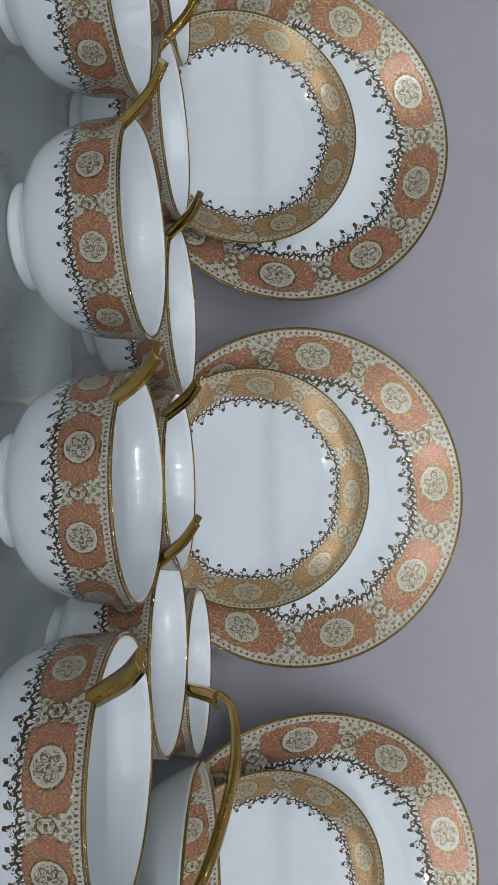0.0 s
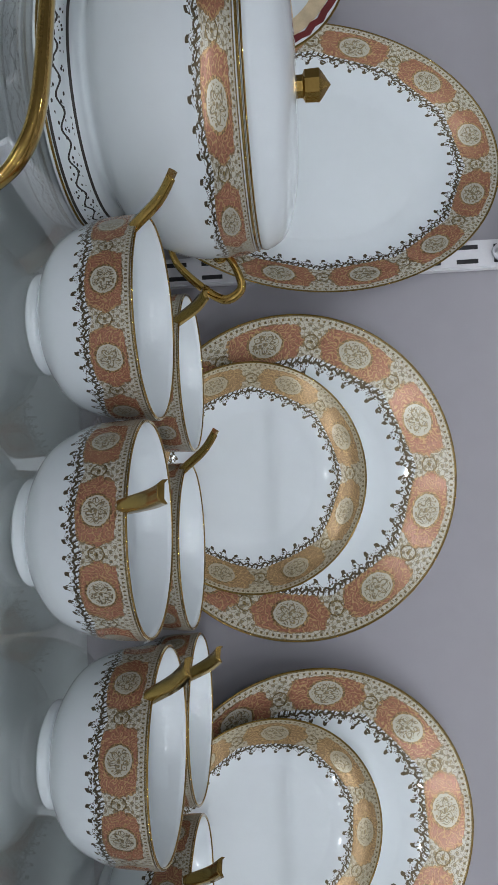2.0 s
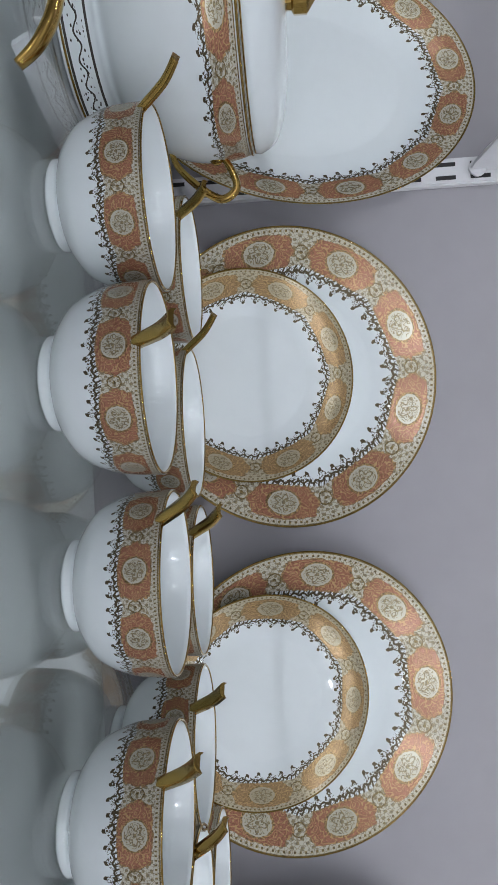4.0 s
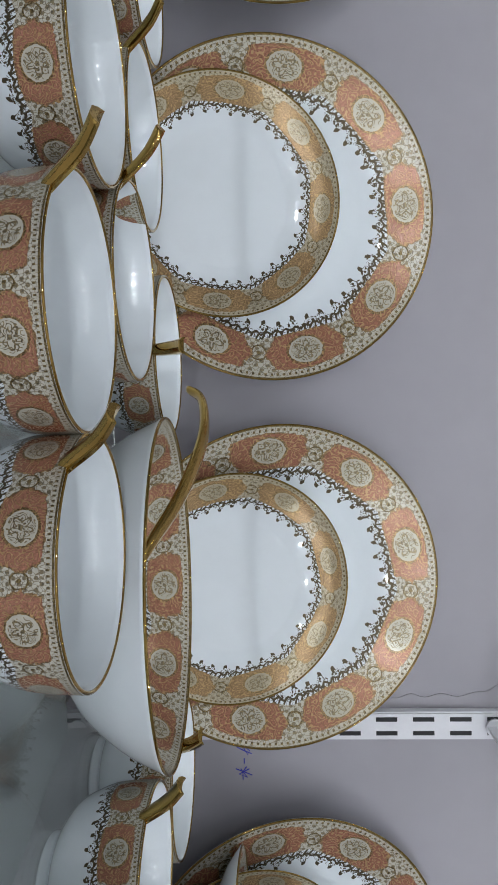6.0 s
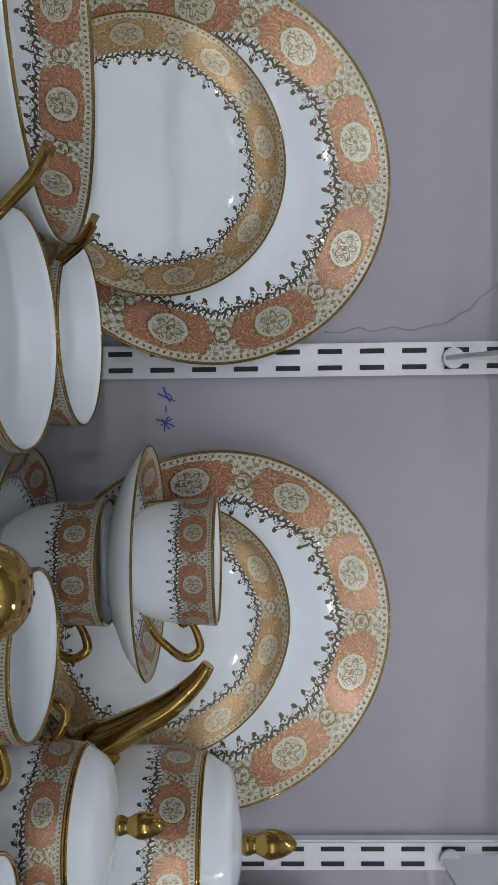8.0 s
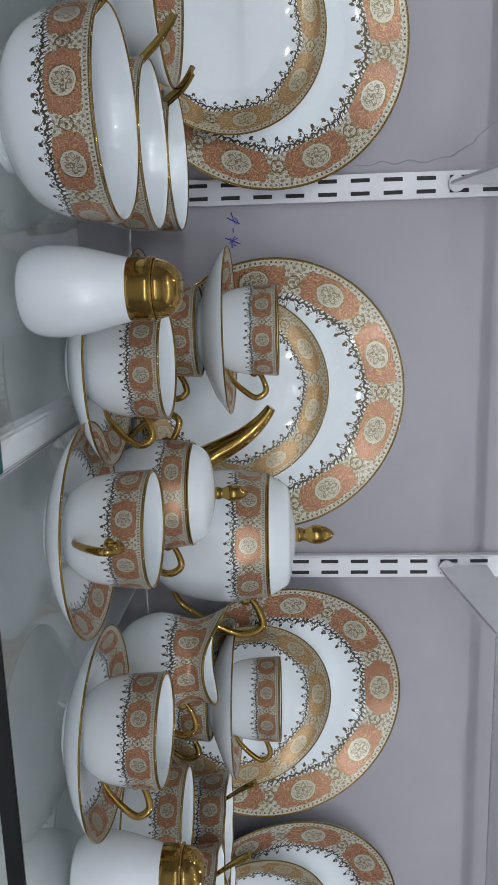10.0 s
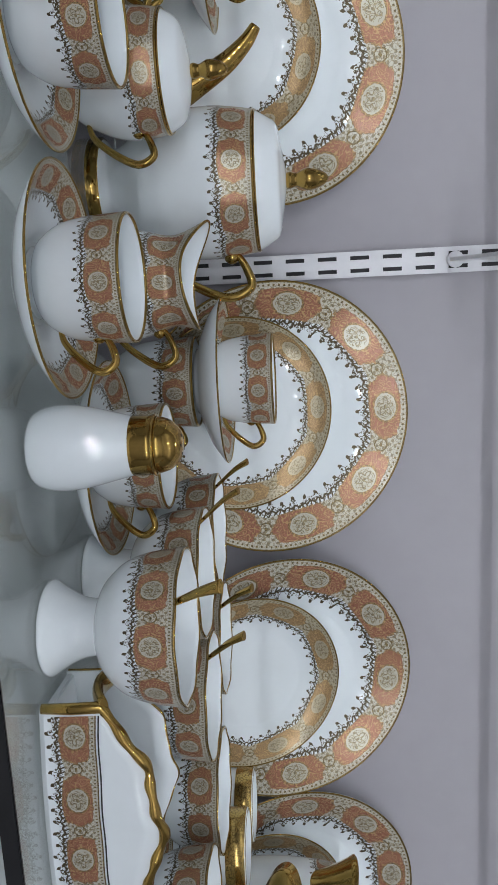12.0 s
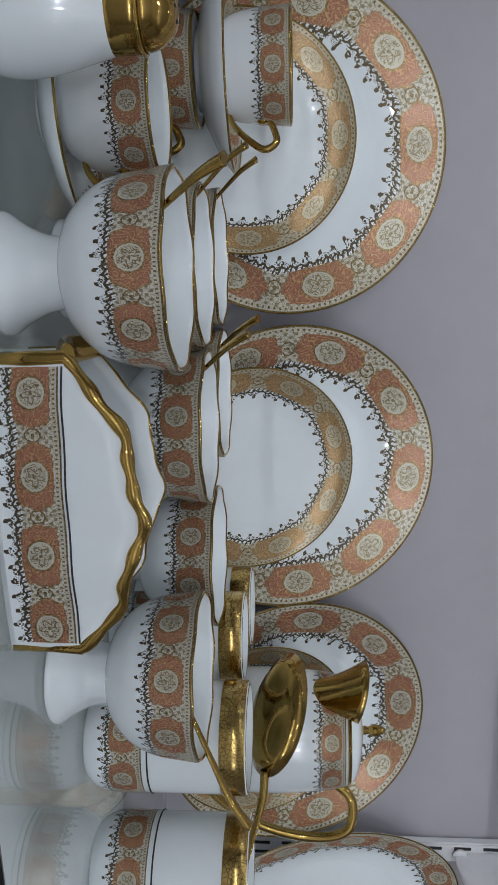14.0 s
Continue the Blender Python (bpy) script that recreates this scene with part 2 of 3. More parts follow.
# ---- setting ----
WALL = -0.012
tagged(part("wall_back", box(-2.5, WALL, -1.0, 3.8, WALL + 0.1, 2.0), wall_paint), "off-white painted display wall behind the shelf", "wall", kind="structure")
# unseen room box added round the shelf for reflections and bounced light
tagged(part("floor", box(-2.5, -3.2, -1.02, 3.8, 0.1, -1.0), floor_bounce), "unseen pale floor added to bounce light up from below", "floor", kind="structure")
tagged(part("ceiling", box(-2.5, -3.2, 2.0, 3.8, 0.1, 2.05), room_white), "unseen plain ceiling added to close the room for reflections", "ceiling", kind="structure")
tagged(part("front_bounce_wall", box(-2.5, -3.3, -1.0, 3.8, -3.2, 2.0), front_bounce), "unseen pale wall added opposite the shelf as front fill", "wall", kind="structure")
tagged(part("wall_left", box(-2.6, -3.2, -1.0, -2.5, 0.1, 2.0), room_paint), "unseen grey end wall added to close the room for reflections", "wall", kind="structure")
tagged(part("wall_right", box(3.8, -3.2, -1.0, 3.9, 0.1, 2.0), room_paint), "unseen grey end wall added to close the room for reflections", "wall", kind="structure")

FRONT = -0.430
DROP = 0.0045    # the second pane lies this much lower than the first
BACK = 0.009     # the rows of porcelain stand this much nearer to the wall than their plan below
HIGH = 0.0065    # height of the bracket slots and wall marks above their plan


def glass_shelf(name, x0, x1, z, y0, edge_mat, label):
    s = thing(name, label, "shelf")
    sheet = part("pane", box(x0, y0, z - 0.008, x1, WALL - 0.022, z, 0.001), glass, s)
    sheet.visible_shadow = False
    part("front_edge", box(x0, y0 - 0.003, z - 0.010, x1, y0 - 0.0005, z + 0.001, 0.0006), edge_mat, s, "dark front edge trim")
    return s


glass_shelf("glass_shelf", -1.05, 0.648, 0.0, FRONT + 0.015, green_edge, "pale glass shelf with a green polished front edge")
glass_shelf("glass_shelf", 0.651, 2.2, -DROP, FRONT, dark_trim, "clear glass shelf with a black front edge")
glass_shelf("glass_shelf", -1.05, 2.2, 0.375 + HIGH, -0.25, green_edge, "clear upper glass shelf on white brackets")
# added reflector: lightens what shows through the glass and the undersides of the bowls
tagged(part("added_under_board", box(-1.05, FRONT + 0.02, -0.092, 2.2, WALL - 0.013, -0.062, 0.002), under_fill_board), "pale grey board added below the glass shelf to brighten it", "shelf board")


def post(x):
    s = thing("slotted_upright", "white powder-coated slotted upright screwed to the wall", "shelf upright", "uprights")
    bm = box(-0.0125, WALL - 0.011, -0.74, 0.0125, WALL - 0.0005, 1.15, 0.0015)
    part("channel", bm, post_paint, s)
    z = -0.30 + HIGH
    while z < 0.60:
        for sx in (-0.0062, 0.0062):
            part("slot", box(sx - 0.0019, WALL - 0.0114, z, sx + 0.0019, WALL - 0.0108, z + 0.0185), dark_slot, s)
        z += 0.032
    s.location.x = x
    return s


def bracket(x, z):
    s = thing("shelf_bracket", "white metal cantilever bracket under the glass shelf", "bracket", "brackets")
    bm = bmesh.new()
    prof = [(WALL - 0.012, -0.008), (WALL - 0.012, -0.058), (WALL - 0.03, -0.058), (-0.30, -0.022), (-0.31, -0.008)]
    a = [bm.verts.new((-0.0016, y, q)) for y, q in prof]
    b_ = [bm.verts.new((0.0016, y, q)) for y, q in prof]
    bm.faces.new(a), bm.faces.new(b_[::-1])
    for i in range(5):
        bm.faces.new((a[i], b_[i], b_[(i + 1) % 5], a[(i + 1) % 5]))
    bmesh.ops.recalc_face_normals(bm, faces=bm.faces)
    part("arm", bm, post_paint, s)
    part("hook", tube([(0, WALL - 0.0135, -0.052), (0, WALL - 0.0165, -0.052)], 0.008, 16, up=(0, 0, 1)), post_paint, s, "round hook plate")
    s.location = (x, 0, z)
    return s


POSTS = (-0.462, 0.462, 0.857, 1.745)
for px in POSTS:
    post(px)
    bracket(px, 0.366 + HIGH)
    bracket(px, -0.0005 - (DROP if px > 0.651 else 0.0))


# ---- porcelain ----
def plate(name, R, label, category, repeats=9, squash=1.0, depth=0.016, group="", band_in=0.615, border=None):
    s = thing(name, label, category, group)
    f = (depth - 0.0045) / 0.0115
    top = [(0, 0.0045), (0.50 * R, 0.0046), (0.60 * R, 0.0045 + 0.0009 * f), (0.70 * R, 0.0045 + 0.0037 * f), (0.80 * R, 0.0045 + 0.0075 * f), (0.90 * R, depth), (R, depth + 0.004)]
    topc = [(p.x, p.y) for p in spline(top, 4)]
    under = [(R + 0.0006, depth + 0.0028), (0.88 * R, depth - 0.0035), (0.74 * R, 0.0075), (0.66 * R, 0.002), (0.60 * R, 0.0005), (0.58 * R, -0.0035), (0.55 * R, -0.0035), (0.54 * R, 0.0005), (0, 0.0005)]
    part("body", lathe(topc + under, 96, 1, squash), porcelain, s)
    rim = [(r, z + 0.00018) for r, z in topc if r > band_in * R]
    part("printed_border", lathe(rim, 96, repeats, squash), border or band_print, s, "terracotta border with gold lace medallions")
    part("gold_rim", ring_tube(R, depth + 0.0036, 0.0008, 96, squash), gold, s, "thin gilt line")
    return s


def stand(ob, x, lean, y_top, R, depth=0.02, spin=0.0, lift=0.0012):
    """Leans a plate against what is behind it: its lowest edge on the shelf."""
    a = radians(lean)
    half = R * math.cos(a)
    up, back = math.cos(a), math.sin(a)
    # plate axis points to the viewer and up a little
    turn = Matrix.Rotation(radians(90) - a, 4, "X") @ Matrix.Rotation(radians(spin), 4, "Z")
    axis = turn.to_3x3() @ Vector((0, 0, 1))
    rim_mid = Vector((x, y_top - R * back, half + lift))
    return Matrix.Translation(rim_mid - axis * depth) @ turn


LEAN, LIFT = 14.3, 0.0095
big = plate("dinner_plate", 0.136, "white porcelain dinner plate, terracotta gold border, leaning on the wall", "plate", group="dinner plates")
small = plate("side_plate", 0.094, "white porcelain side plate, gilt terracotta border, leaning on dinner plate", "plate", 8, group="side plates", depth=0.013, band_in=0.66, border=gilt_print)
PLATES = ((-0.275, -0.276), (0.020, 0.012), (0.329, 0.324), (0.664, 0.655), (1.005, 0.995), (1.288, 1.280), (1.560, 1.555))
SPIN = (13, 33, 4, 9, 32, 22, 33)
for i, (a, c) in enumerate(PLATES):
    ma = stand(big, a, LEAN, -0.0238, 0.136, spin=SPIN[i], lift=LIFT)
    mb = stand(small, c, 17.3, -0.050, 0.0945, 0.017, spin=17 * i, lift=LIFT + 0.005)
    if i == 0:
        big.matrix_basis, small.matrix_basis = ma, mb
    else:
        copy_thing(big, ma), copy_thing(small, mb)


def bowl(name, label, category, r=0.057, h=0.065, group="", foot=0.0, shape=None):
    """A deep small bowl; foot raises it on a stem."""
    s = thing(name, label, category, group)
    outer = [(0.46 * r, 0.0), (0.50 * r, 0.002), (0.49 * r, 0.006), (0.46 * r, 0.008), (0.60 * r, 0.010), (0.82 * r, 0.020), (0.95 * r, 0.036), (0.985 * r, 0.048), (r, h)]
    if foot:
        outer = [(0.62 * r, 0.0), (0.62 * r, 0.003), (0.52 * r, 0.010), (0.40 * r, 0.022), (0.37 * r, 0.034), (0.42 * r, foot), (0.62 * r, foot + 0.005), (0.84 * r, foot + 0.017), (0.95 * r, foot + 0.032), (0.99 * r, foot + 0.045), (1.02 * r, h)]
    oc = [(p.x, p.y) for p in spline(outer, 5)]
    base = foot if foot else 0.008
    inner = [(oc[-1][0] - 0.0022, h), (0.91 * r, h - 0.30 * r), (0.79 * r, h - 0.54 * r), (0.60 * r, h - 0.74 * r), (0.36 * r, h - 0.86 * r), (0, h - 0.90 * r)]
    ic = [(p.x, p.y) for p in spline(inner, 4)]
    under = [(0, 0.004), (0.42 * r, 0.004)] if not foot else [(0, 0.006), (0.5 * r, 0.004)]
    part("body", lathe(under + oc + ic, 72, shape=shape), porcelain, s)
    lo = h - 0.035
    ring = [(q + 0.00018, z) for q, z in oc if z > lo]
    part("printed_border", lathe(ring, 72, 9, shape=shape), band_print, s, "terracotta border with gold lace medallions")
    if shape is None:
        lip = ring_tube(oc[-1][0] - 0.001, h, 0.0009, 72)
    else:
        lip = tube([shape(2 * math.pi * k / 72, oc[-1][0] - 0.001, h) for k in range(73)], 0.0010, 8, caps=False)
    part("gold_rim", lip, gold, s, "gilt lip")
    return s


def table_spoon(label, length=0.081):
    """A gilt spoon along +x: bowl at the origin, channelled handle rising to its square end."""
    s = thing("spoon", label, "spoon", "gilt spoons")
    bm = lathe([(0.0, 0.0), (0.5, 0.02), (0.8, 0.10), (1.0, 0.30), (0.97, 0.31), (0.78, 0.14), (0.5, 0.07), (0.0, 0.05)], 32)
    for v in bm.verts:
        v.co = Vector((v.co.x * 0.015, v.co.y * 0.0125, v.co.z * 0.015))
    part("spoon_bowl", bm, gold, s)
    bm = bmesh.new()
    path = spline([(0.012, 0, 0.004), (0.028, 0, 0.009), (0.050, 0, 0.011), (length - 0.014, 0, 0.012), (length, 0, 0.0095)], 5)
    rows = []
    for i, p in enumerate(path):
        k = i / (len(path) - 1)
        w = 0.0028 + 0.0026 * k
        rows.append([bm.verts.new((p.x, w * q, p.z + z)) for q, z in ((-1, 0.0018), (-0.62, 0.0), (0.62, 0.0), (1, 0.0018), (0.9, -0.001), (0.55, -0.0032), (-0.55, -0.0032), (-0.9, -0.001))])
    for a, b_ in zip(rows, rows[1:]):
        for k in range(8):
            bm.faces.new((a[k], a[(k + 1) % 8], b_[(k + 1) % 8], b_[k])).smooth = True
    bm.faces.new(rows[0][::-1]), bm.faces.new(rows[-1])
    bmesh.ops.recalc_face_normals(bm, faces=bm.faces)
    part("handle", bm, gold, s)
    return s


spoon_first = None


def spoon_in(x, y, h, az, r=0.057, rise=45, run=0.052):
    """A spoon whose handle leans over the lip of the bowl at (x, y), towards the azimuth az."""
    global spoon_first
    c, q = math.cos(radians(az)), math.sin(radians(az))
    cr, sr = math.cos(radians(rise)), math.sin(radians(rise))
    out = r - 0.001 - run * cr + 0.0155 * sr
    m = Matrix.Translation((x + c * out, y + q * out, h + 0.001 - run * sr - 0.0155 * cr + 0.006)) @ Matrix.Rotation(radians(az), 4, "Z") @ Matrix.Rotation(radians(-rise), 4, "Y")
    if spoon_first is None:
        spoon_first = table_spoon("polished gold spoon resting over the lip of a bowl")
        spoon_first.matrix_basis = m
        return spoon_first
    return copy_thing(spoon_first, m)


first_bowl = bowl("dessert_bowl", "white porcelain dessert bowl with terracotta gilt border on the glass shelf", "bowl", group="dessert bowls")
BOWLS = (  # x, y, spoon azimuth
    (-0.369, -0.285, 222), (-0.254, -0.312, 255), (-0.130, -0.288, 222), (0.005, -0.315, 225), (0.124, -0.361, 222), (0.236, -0.362, 215),
    (-0.354, -0.158, 238), (-0.232, -0.182, 200), (-0.112, -0.172, 225), (0.004, -0.200, 225), (0.100, -0.250, 200), (0.138, -0.143, 268),
    (0.456, -0.376, 200), (0.454, -0.2605, 200), (0.448, -0.145, 225))
for i, (bx, by, az) in enumerate(BOWLS):
    m = pose(bx, by + BACK, 0.0005, 0, 0, 37 * i)
    if i == 0:
        first_bowl.matrix_basis = m
    else:
        copy_thing(first_bowl, m)
    spoon_in(bx, by + BACK, 0.065, az)


# ---- cups and saucers ----
def curl_handle(reach, low, high, thick=0.0022, scroll=True):
    """Gilt handle in the xz plane, from low on the wall, out and back in a curl; x starts at the wall."""
    pts = [(-0.004, 0, low), (0.25 * reach, 0, low + 0.10 * (high - low)), (0.70 * reach, 0, low + 0.42 * (high - low)), (reach, 0, low + 0.78 * (high - low)), (0.80 * reach, 0, high + 0.05 * reach), (0.42 * reach, 0, high - 0.02 * reach), (0.10 * reach, 0, high - 0.22 * reach)]
    if scroll:
        pts += [(0.02 * reach, 0, high - 0.36 * reach), (0.16 * reach, 0, high - 0.44 * reach), (0.24 * reach, 0, high - 0.34 * reach)]
    return spline(pts, 6)


def handle_part(owner, radius, az, reach, low, high, thick=0.0022, name="handle"):
    pts = curl_handle(reach, low, high, thick)
    n = len(pts)
    rad = [thick * (0.75 + 0.5 * math.sin(math.pi * min(1, 1.4 * i / n))) for i in range(n)]
    turn = Matrix.Rotation(radians(az), 4, "Z") @ Matrix.Translation((radius, 0, 0))
    bm = tube(pts, rad, 10, up=(0, 1, 0))
    bm.transform(turn)
    part(name, bm, gold, owner, "curled gold handle")
    bm = bmesh.new()
    bmesh.ops.create_icosphere(bm, subdivisions=2, radius=thick * 1.9)
    smooth(bm)
    bm.transform(turn @ Matrix.Translation((0.14 * reach, 0, high - 0.34 * reach)))
    part("scroll_boss", bm, gold, owner, "small gold scroll")


def cup(label, group="tea cups"):
    s = thing("tea_cup", label, "cup", group)
    r, h = 0.0405, 0.062
    oc = [(p.x, p.y) for p in spline([(0.021, 0.0), (0.023, 0.001), (0.022, 0.004), (0.028, 0.008), (0.0355, 0.020), (0.0385, 0.034), (0.0395, 0.046), (r, h)], 5)]
    ic = [(p.x, p.y) for p in spline([(r - 0.0018, h), (0.037, 0.040), (0.033, 0.020), (0.02, 0.009), (0, 0.008)], 4)]
    part("body", lathe([(0, 0.003), (0.019, 0.003)] + oc + ic, 64), porcelain, s)
    part("printed_border", lathe([(q + 0.00018, z) for q, z in oc if z > h - 0.028], 64, 8), band_print, s, "terracotta border with gold lace medallions")
    part("gold_rim", ring_tube(r - 0.0009, h, 0.0011, 64), gold, s, "gilt lip")
    handle_part(s, 0.034, 0, 0.026, 0.016, 0.050, 0.0022)
    return s


def saucer():
    s = thing("saucer", "white porcelain saucer with a printed gilt border", "saucer", "saucers")
    tc = [(p.x, p.y) for p in spline([(0, 0.005), (0.024, 0.005), (0.028, 0.0055), (0.042, 0.0085), (0.060, 0.0165), (0.074, 0.0255)], 5)]
    un = [(0.0742, 0.0243), (0.060, 0.0138), (0.042, 0.0055), (0.030, 0.002), (0.029, 0.0), (0.026, 0.0), (0.025, 0.002), (0, 0.002)]
    part("body", lathe(tc + un, 72), porcelain, s)
    part("printed_border", lathe([(q, z + 0.0002) for q, z in tc if q > 0.046], 72, 9), band_print, s, "terracotta border with gold lace medallions")
    part("gold_rim", ring_tube(0.0739, 0.0253, 0.0008, 72), gold, s, "thin gilt line")
    return s


first_cup = cup("white porcelain tea cup with terracotta border, on a saucer")
first_saucer = saucer()
CUPS = (  # x, y, foot height, handle azimuth, saucer below
    (0.606, -0.268, 0.0060, -18, True), (0.712, -0.330, 0.0060, -95, True), (0.865, -0.330, 0.0060, -20, True), (0.997, -0.252, 0.0060, -20, True),
    (0.592, -0.138, 0.0060, -15, True), (0.592, -0.138, 0.0840, -15, True), (0.955, -0.135, 0.0005, -15, False), (0.955, -0.135, 0.0840, -15, True))
for i, (cx, cy, cz, az, under) in enumerate(CUPS):
    cy += BACK
    down = DROP if cx > 0.651 else 0.0
    m = pose(cx, cy, cz - down, 0, 0, az)
    n = pose(cx, cy, (cz - 0.0055 if cz > 0.01 else 0.0005) - down, 0, 0, 40 * i)
    if i == 0:
        first_cup.matrix_basis, first_saucer.matrix_basis = m, n
        continue
    c = copy_thing(first_cup, m)
    if i in (4, 6):
        c.scale = (1, 1, 1.14 if i == 4 else 1.24)
    if cz > 0.01:
        tagged(c, "white tea cup with gilt border, stacked on an upper saucer")
    if under:
        copy_thing(first_saucer, n)


# ---- shakers ----
def shaker():
    s = thing("salt_shaker", "white porcelain shaker with a domed gold cap", "shaker", "shakers")
    oc = [(p.x, p.y) for p in spline([(0, 0.001), (0.018, 0.0), (0.0245, 0.004), (0.0275, 0.016), (0.0262, 0.034), (0.0215, 0.054), (0.0185, 0.066)], 6)]
    part("body", lathe(oc + [(0, 0.066)], 56), porcelain, s)
    part("cap", lathe([(p.x, p.y) for p in spline([(0.0188, 0.063), (0.0192, 0.066), (0.0190, 0.078)], 3)] + [(p.x, p.y) for p in spline([(0.0178, 0.079), (0.0178, 0.082), (0.0150, 0.089), (0.0085, 0.0945), (0, 0.096)], 5)], 48), gold, s, "domed gold cap")
    part("cap_ring", ring_tube(0.0190, 0.0785, 0.0009, 48), gold, s)
    for k in range(5):
        a = 2 * math.pi * k / 5
        part("pour_hole", box(0.006 * math.cos(a) - 0.0007, 0.006 * math.sin(a) - 0.0007, 0.0948, 0.006 * math.cos(a) + 0.0007, 0.006 * math.sin(a) + 0.0007, 0.0956), dark_slot, s, "dark pouring hole")
    return s


first_shaker = shaker()
first_shaker.matrix_basis = pose(0.551, -0.362 + BACK, 0.0005)
copy_thing(first_shaker, pose(0.969, -0.348 + BACK, 0.0005 - DROP, 0, 0, 50))


# ---- teapot, sugar bowl, creamer, coffee pot, tureen ----
def knob(owner, z, size=1.0):
    prof = spline([(0.006, 0.0), (0.0075, 0.004), (0.0060, 0.009), (0.0068, 0.012), (0.0098, 0.019), (0.0085, 0.028), (0.0045, 0.036), (0.0, 0.039)], 5)
    bm = lathe([(p.x * size, p.y * size + z) for p in prof], 24)
    part("knob", bm, gold, owner, "gold bud knob")


def pot(name, label, category, R, prof, band_lo, band_hi, lid, knob_size, feet=True, repeats=9, squash=1.0):
    s = thing(name, label, category)
    oc = [(p.x, p.y) for p in spline(prof, 6)]
    part("body", lathe([(0, 0.004), (prof[0][0] - 0.004, 0.004)] + oc + [(oc[-1][0] - 0.004, oc[-1][1]), (oc[-1][0] - 0.008, oc[-1][1] - 0.02)], 72, 1, squash), porcelain, s)
    part("printed_border", lathe([(q + 0.0002, z) for q, z in oc if band_lo <= z <= band_hi], 72, repeats, squash), band_print, s, "terracotta border with gold lace medallions")
    rt = [q for q, z in oc if z <= band_hi][-1]
    part("gold_line", ring_tube(rt + 0.0002, band_hi, 0.0009, 72, squash), gold, s, "thin gilt line")
    lc = [(p.x, p.y) for p in spline(lid, 5)]
    part("lid", lathe(lc, 64, 1, squash), porcelain, s)
    part("lid_line", ring_tube(lid[0][0], lid[0][1] + 0.001, 0.0008, 64, squash), gold, s, "thin gilt line")
    if feet:
        part("gold_foot", lathe([(prof[0][0] + 0.0006, 0.0), (prof[0][0] + 0.0008, 0.009), (prof[0][0] - 0.001, 0.0105)], 64, 1, squash), gold, s, "wide gilt foot ring")
    knob(s, lid[-1][1] - 0.001, knob_size)
    return s


teapot = pot("teapot", "white porcelain teapot with gold spout, handle and foot", "teapot", 0.060,
             [(0.043, 0.0), (0.042, 0.010), (0.034, 0.018), (0.038, 0.028), (0.053, 0.048), (0.061, 0.078), (0.0625, 0.105), (0.058, 0.138)], 0.100, 0.138,
             [(0.0575, 0.1385), (0.051, 0.150), (0.045, 0.157), (0.030, 0.160), (0.012, 0.163), (0, 0.164)], 0.95)
handle_part(teapot, 0.057, -8, 0.040, 0.045, 0.128, 0.0033)
sp = spline([(-0.048, 0, 0.045), (-0.066, 0, 0.062), (-0.080, 0, 0.088), (-0.095, 0, 0.115), (-0.110, 0, 0.133), (-0.123, 0, 0.143)], 6)
part("spout", tube(sp, [0.019 - 0.0145 * (i / (len(sp) - 1)) ** 0.7 for i in range(len(sp))], 16, up=(0, 1, 0)), gold, teapot, "curved gold spout")
bm = bmesh.new()
bmesh.ops.create_icosphere(bm, subdivisions=2, radius=0.0125)
bm.transform(Matrix.Translation((-0.060, -0.004, 0.072)))
part("spout_boss", smooth(bm), gold, teapot, "scrolled gold spout root")
teapot.matrix_basis = pose(0.786, -0.130 + BACK, 0.0005 - DROP)

sugar = pot("sugar_bowl", "lidded white porcelain sugar bowl with two gold handles", "sugar bowl", 0.042,
            [(0.027, 0.0), (0.027, 0.004), (0.025, 0.008), (0.034, 0.020), (0.043, 0.042), (0.0445, 0.060), (0.042, 0.080)], 0.052, 0.080,
            [(0.0415, 0.0805), (0.035, 0.091), (0.026, 0.095), (0.010, 0.098), (0, 0.099)], 0.72, feet=True, repeats=7)
handle_part(sugar, 0.039, -12, 0.027, 0.022, 0.068, 0.0024)
handle_part(sugar, 0.039, 168, 0.027, 0.022, 0.068, 0.0024)
sugar.matrix_basis = pose(0.718, -0.222 + BACK, 0.0005 - DROP)


def creamer():
    s = thing("cream_jug", "white porcelain cream jug with flared gilt lip", "jug")

    def lipped(a, r, z):
        k = max(0.0, (z - 0.060) / 0.030)
        toward = max(0.0, math.cos(a - math.pi)) ** 3
        dip = math.cos(2 * (a - math.pi))
        return ((r + 0.010 * k * k * toward) * math.cos(a), (r - 0.002 * k * (1 - toward)) * math.sin(a), z + k * k * (0.010 * toward + 0.004 * dip))

    oc = [(p.x, p.y) for p in spline([(0.026, 0.0), (0.026, 0.004), (0.022, 0.009), (0.034, 0.022), (0.041, 0.042), (0.0385, 0.060), (0.033, 0.076), (0.0365, 0.090)], 6)]
    ic = [(p.x, p.y) for p in spline([(0.0345, 0.090), (0.031, 0.076), (0.036, 0.058), (0.036, 0.035), (0, 0.012)], 4)]
    part("body", lathe([(0, 0.003), (0.022, 0.003)] + oc + ic, 64, shape=lipped), porcelain, s)
    part("printed_border", lathe([(q + 0.0002, z) for q, z in oc if z > 0.050], 64, 7, shape=lipped), band_print, s, "terracotta border with gold lace medallions")
    lip = [lipped(2 * math.pi * k / 64, 0.0357, 0.0902) for k in range(65)]
    part("gold_rim", tube(lip, 0.0011, 8, caps=False), gold, s, "gilt flared lip")
    handle_part(s, 0.034, 0, 0.030, 0.028, 0.074, 0.0024)
    return s


creamer().matrix_basis = pose(0.868, -0.222 + BACK, 0.0005 - DROP, 0, 0, -14)

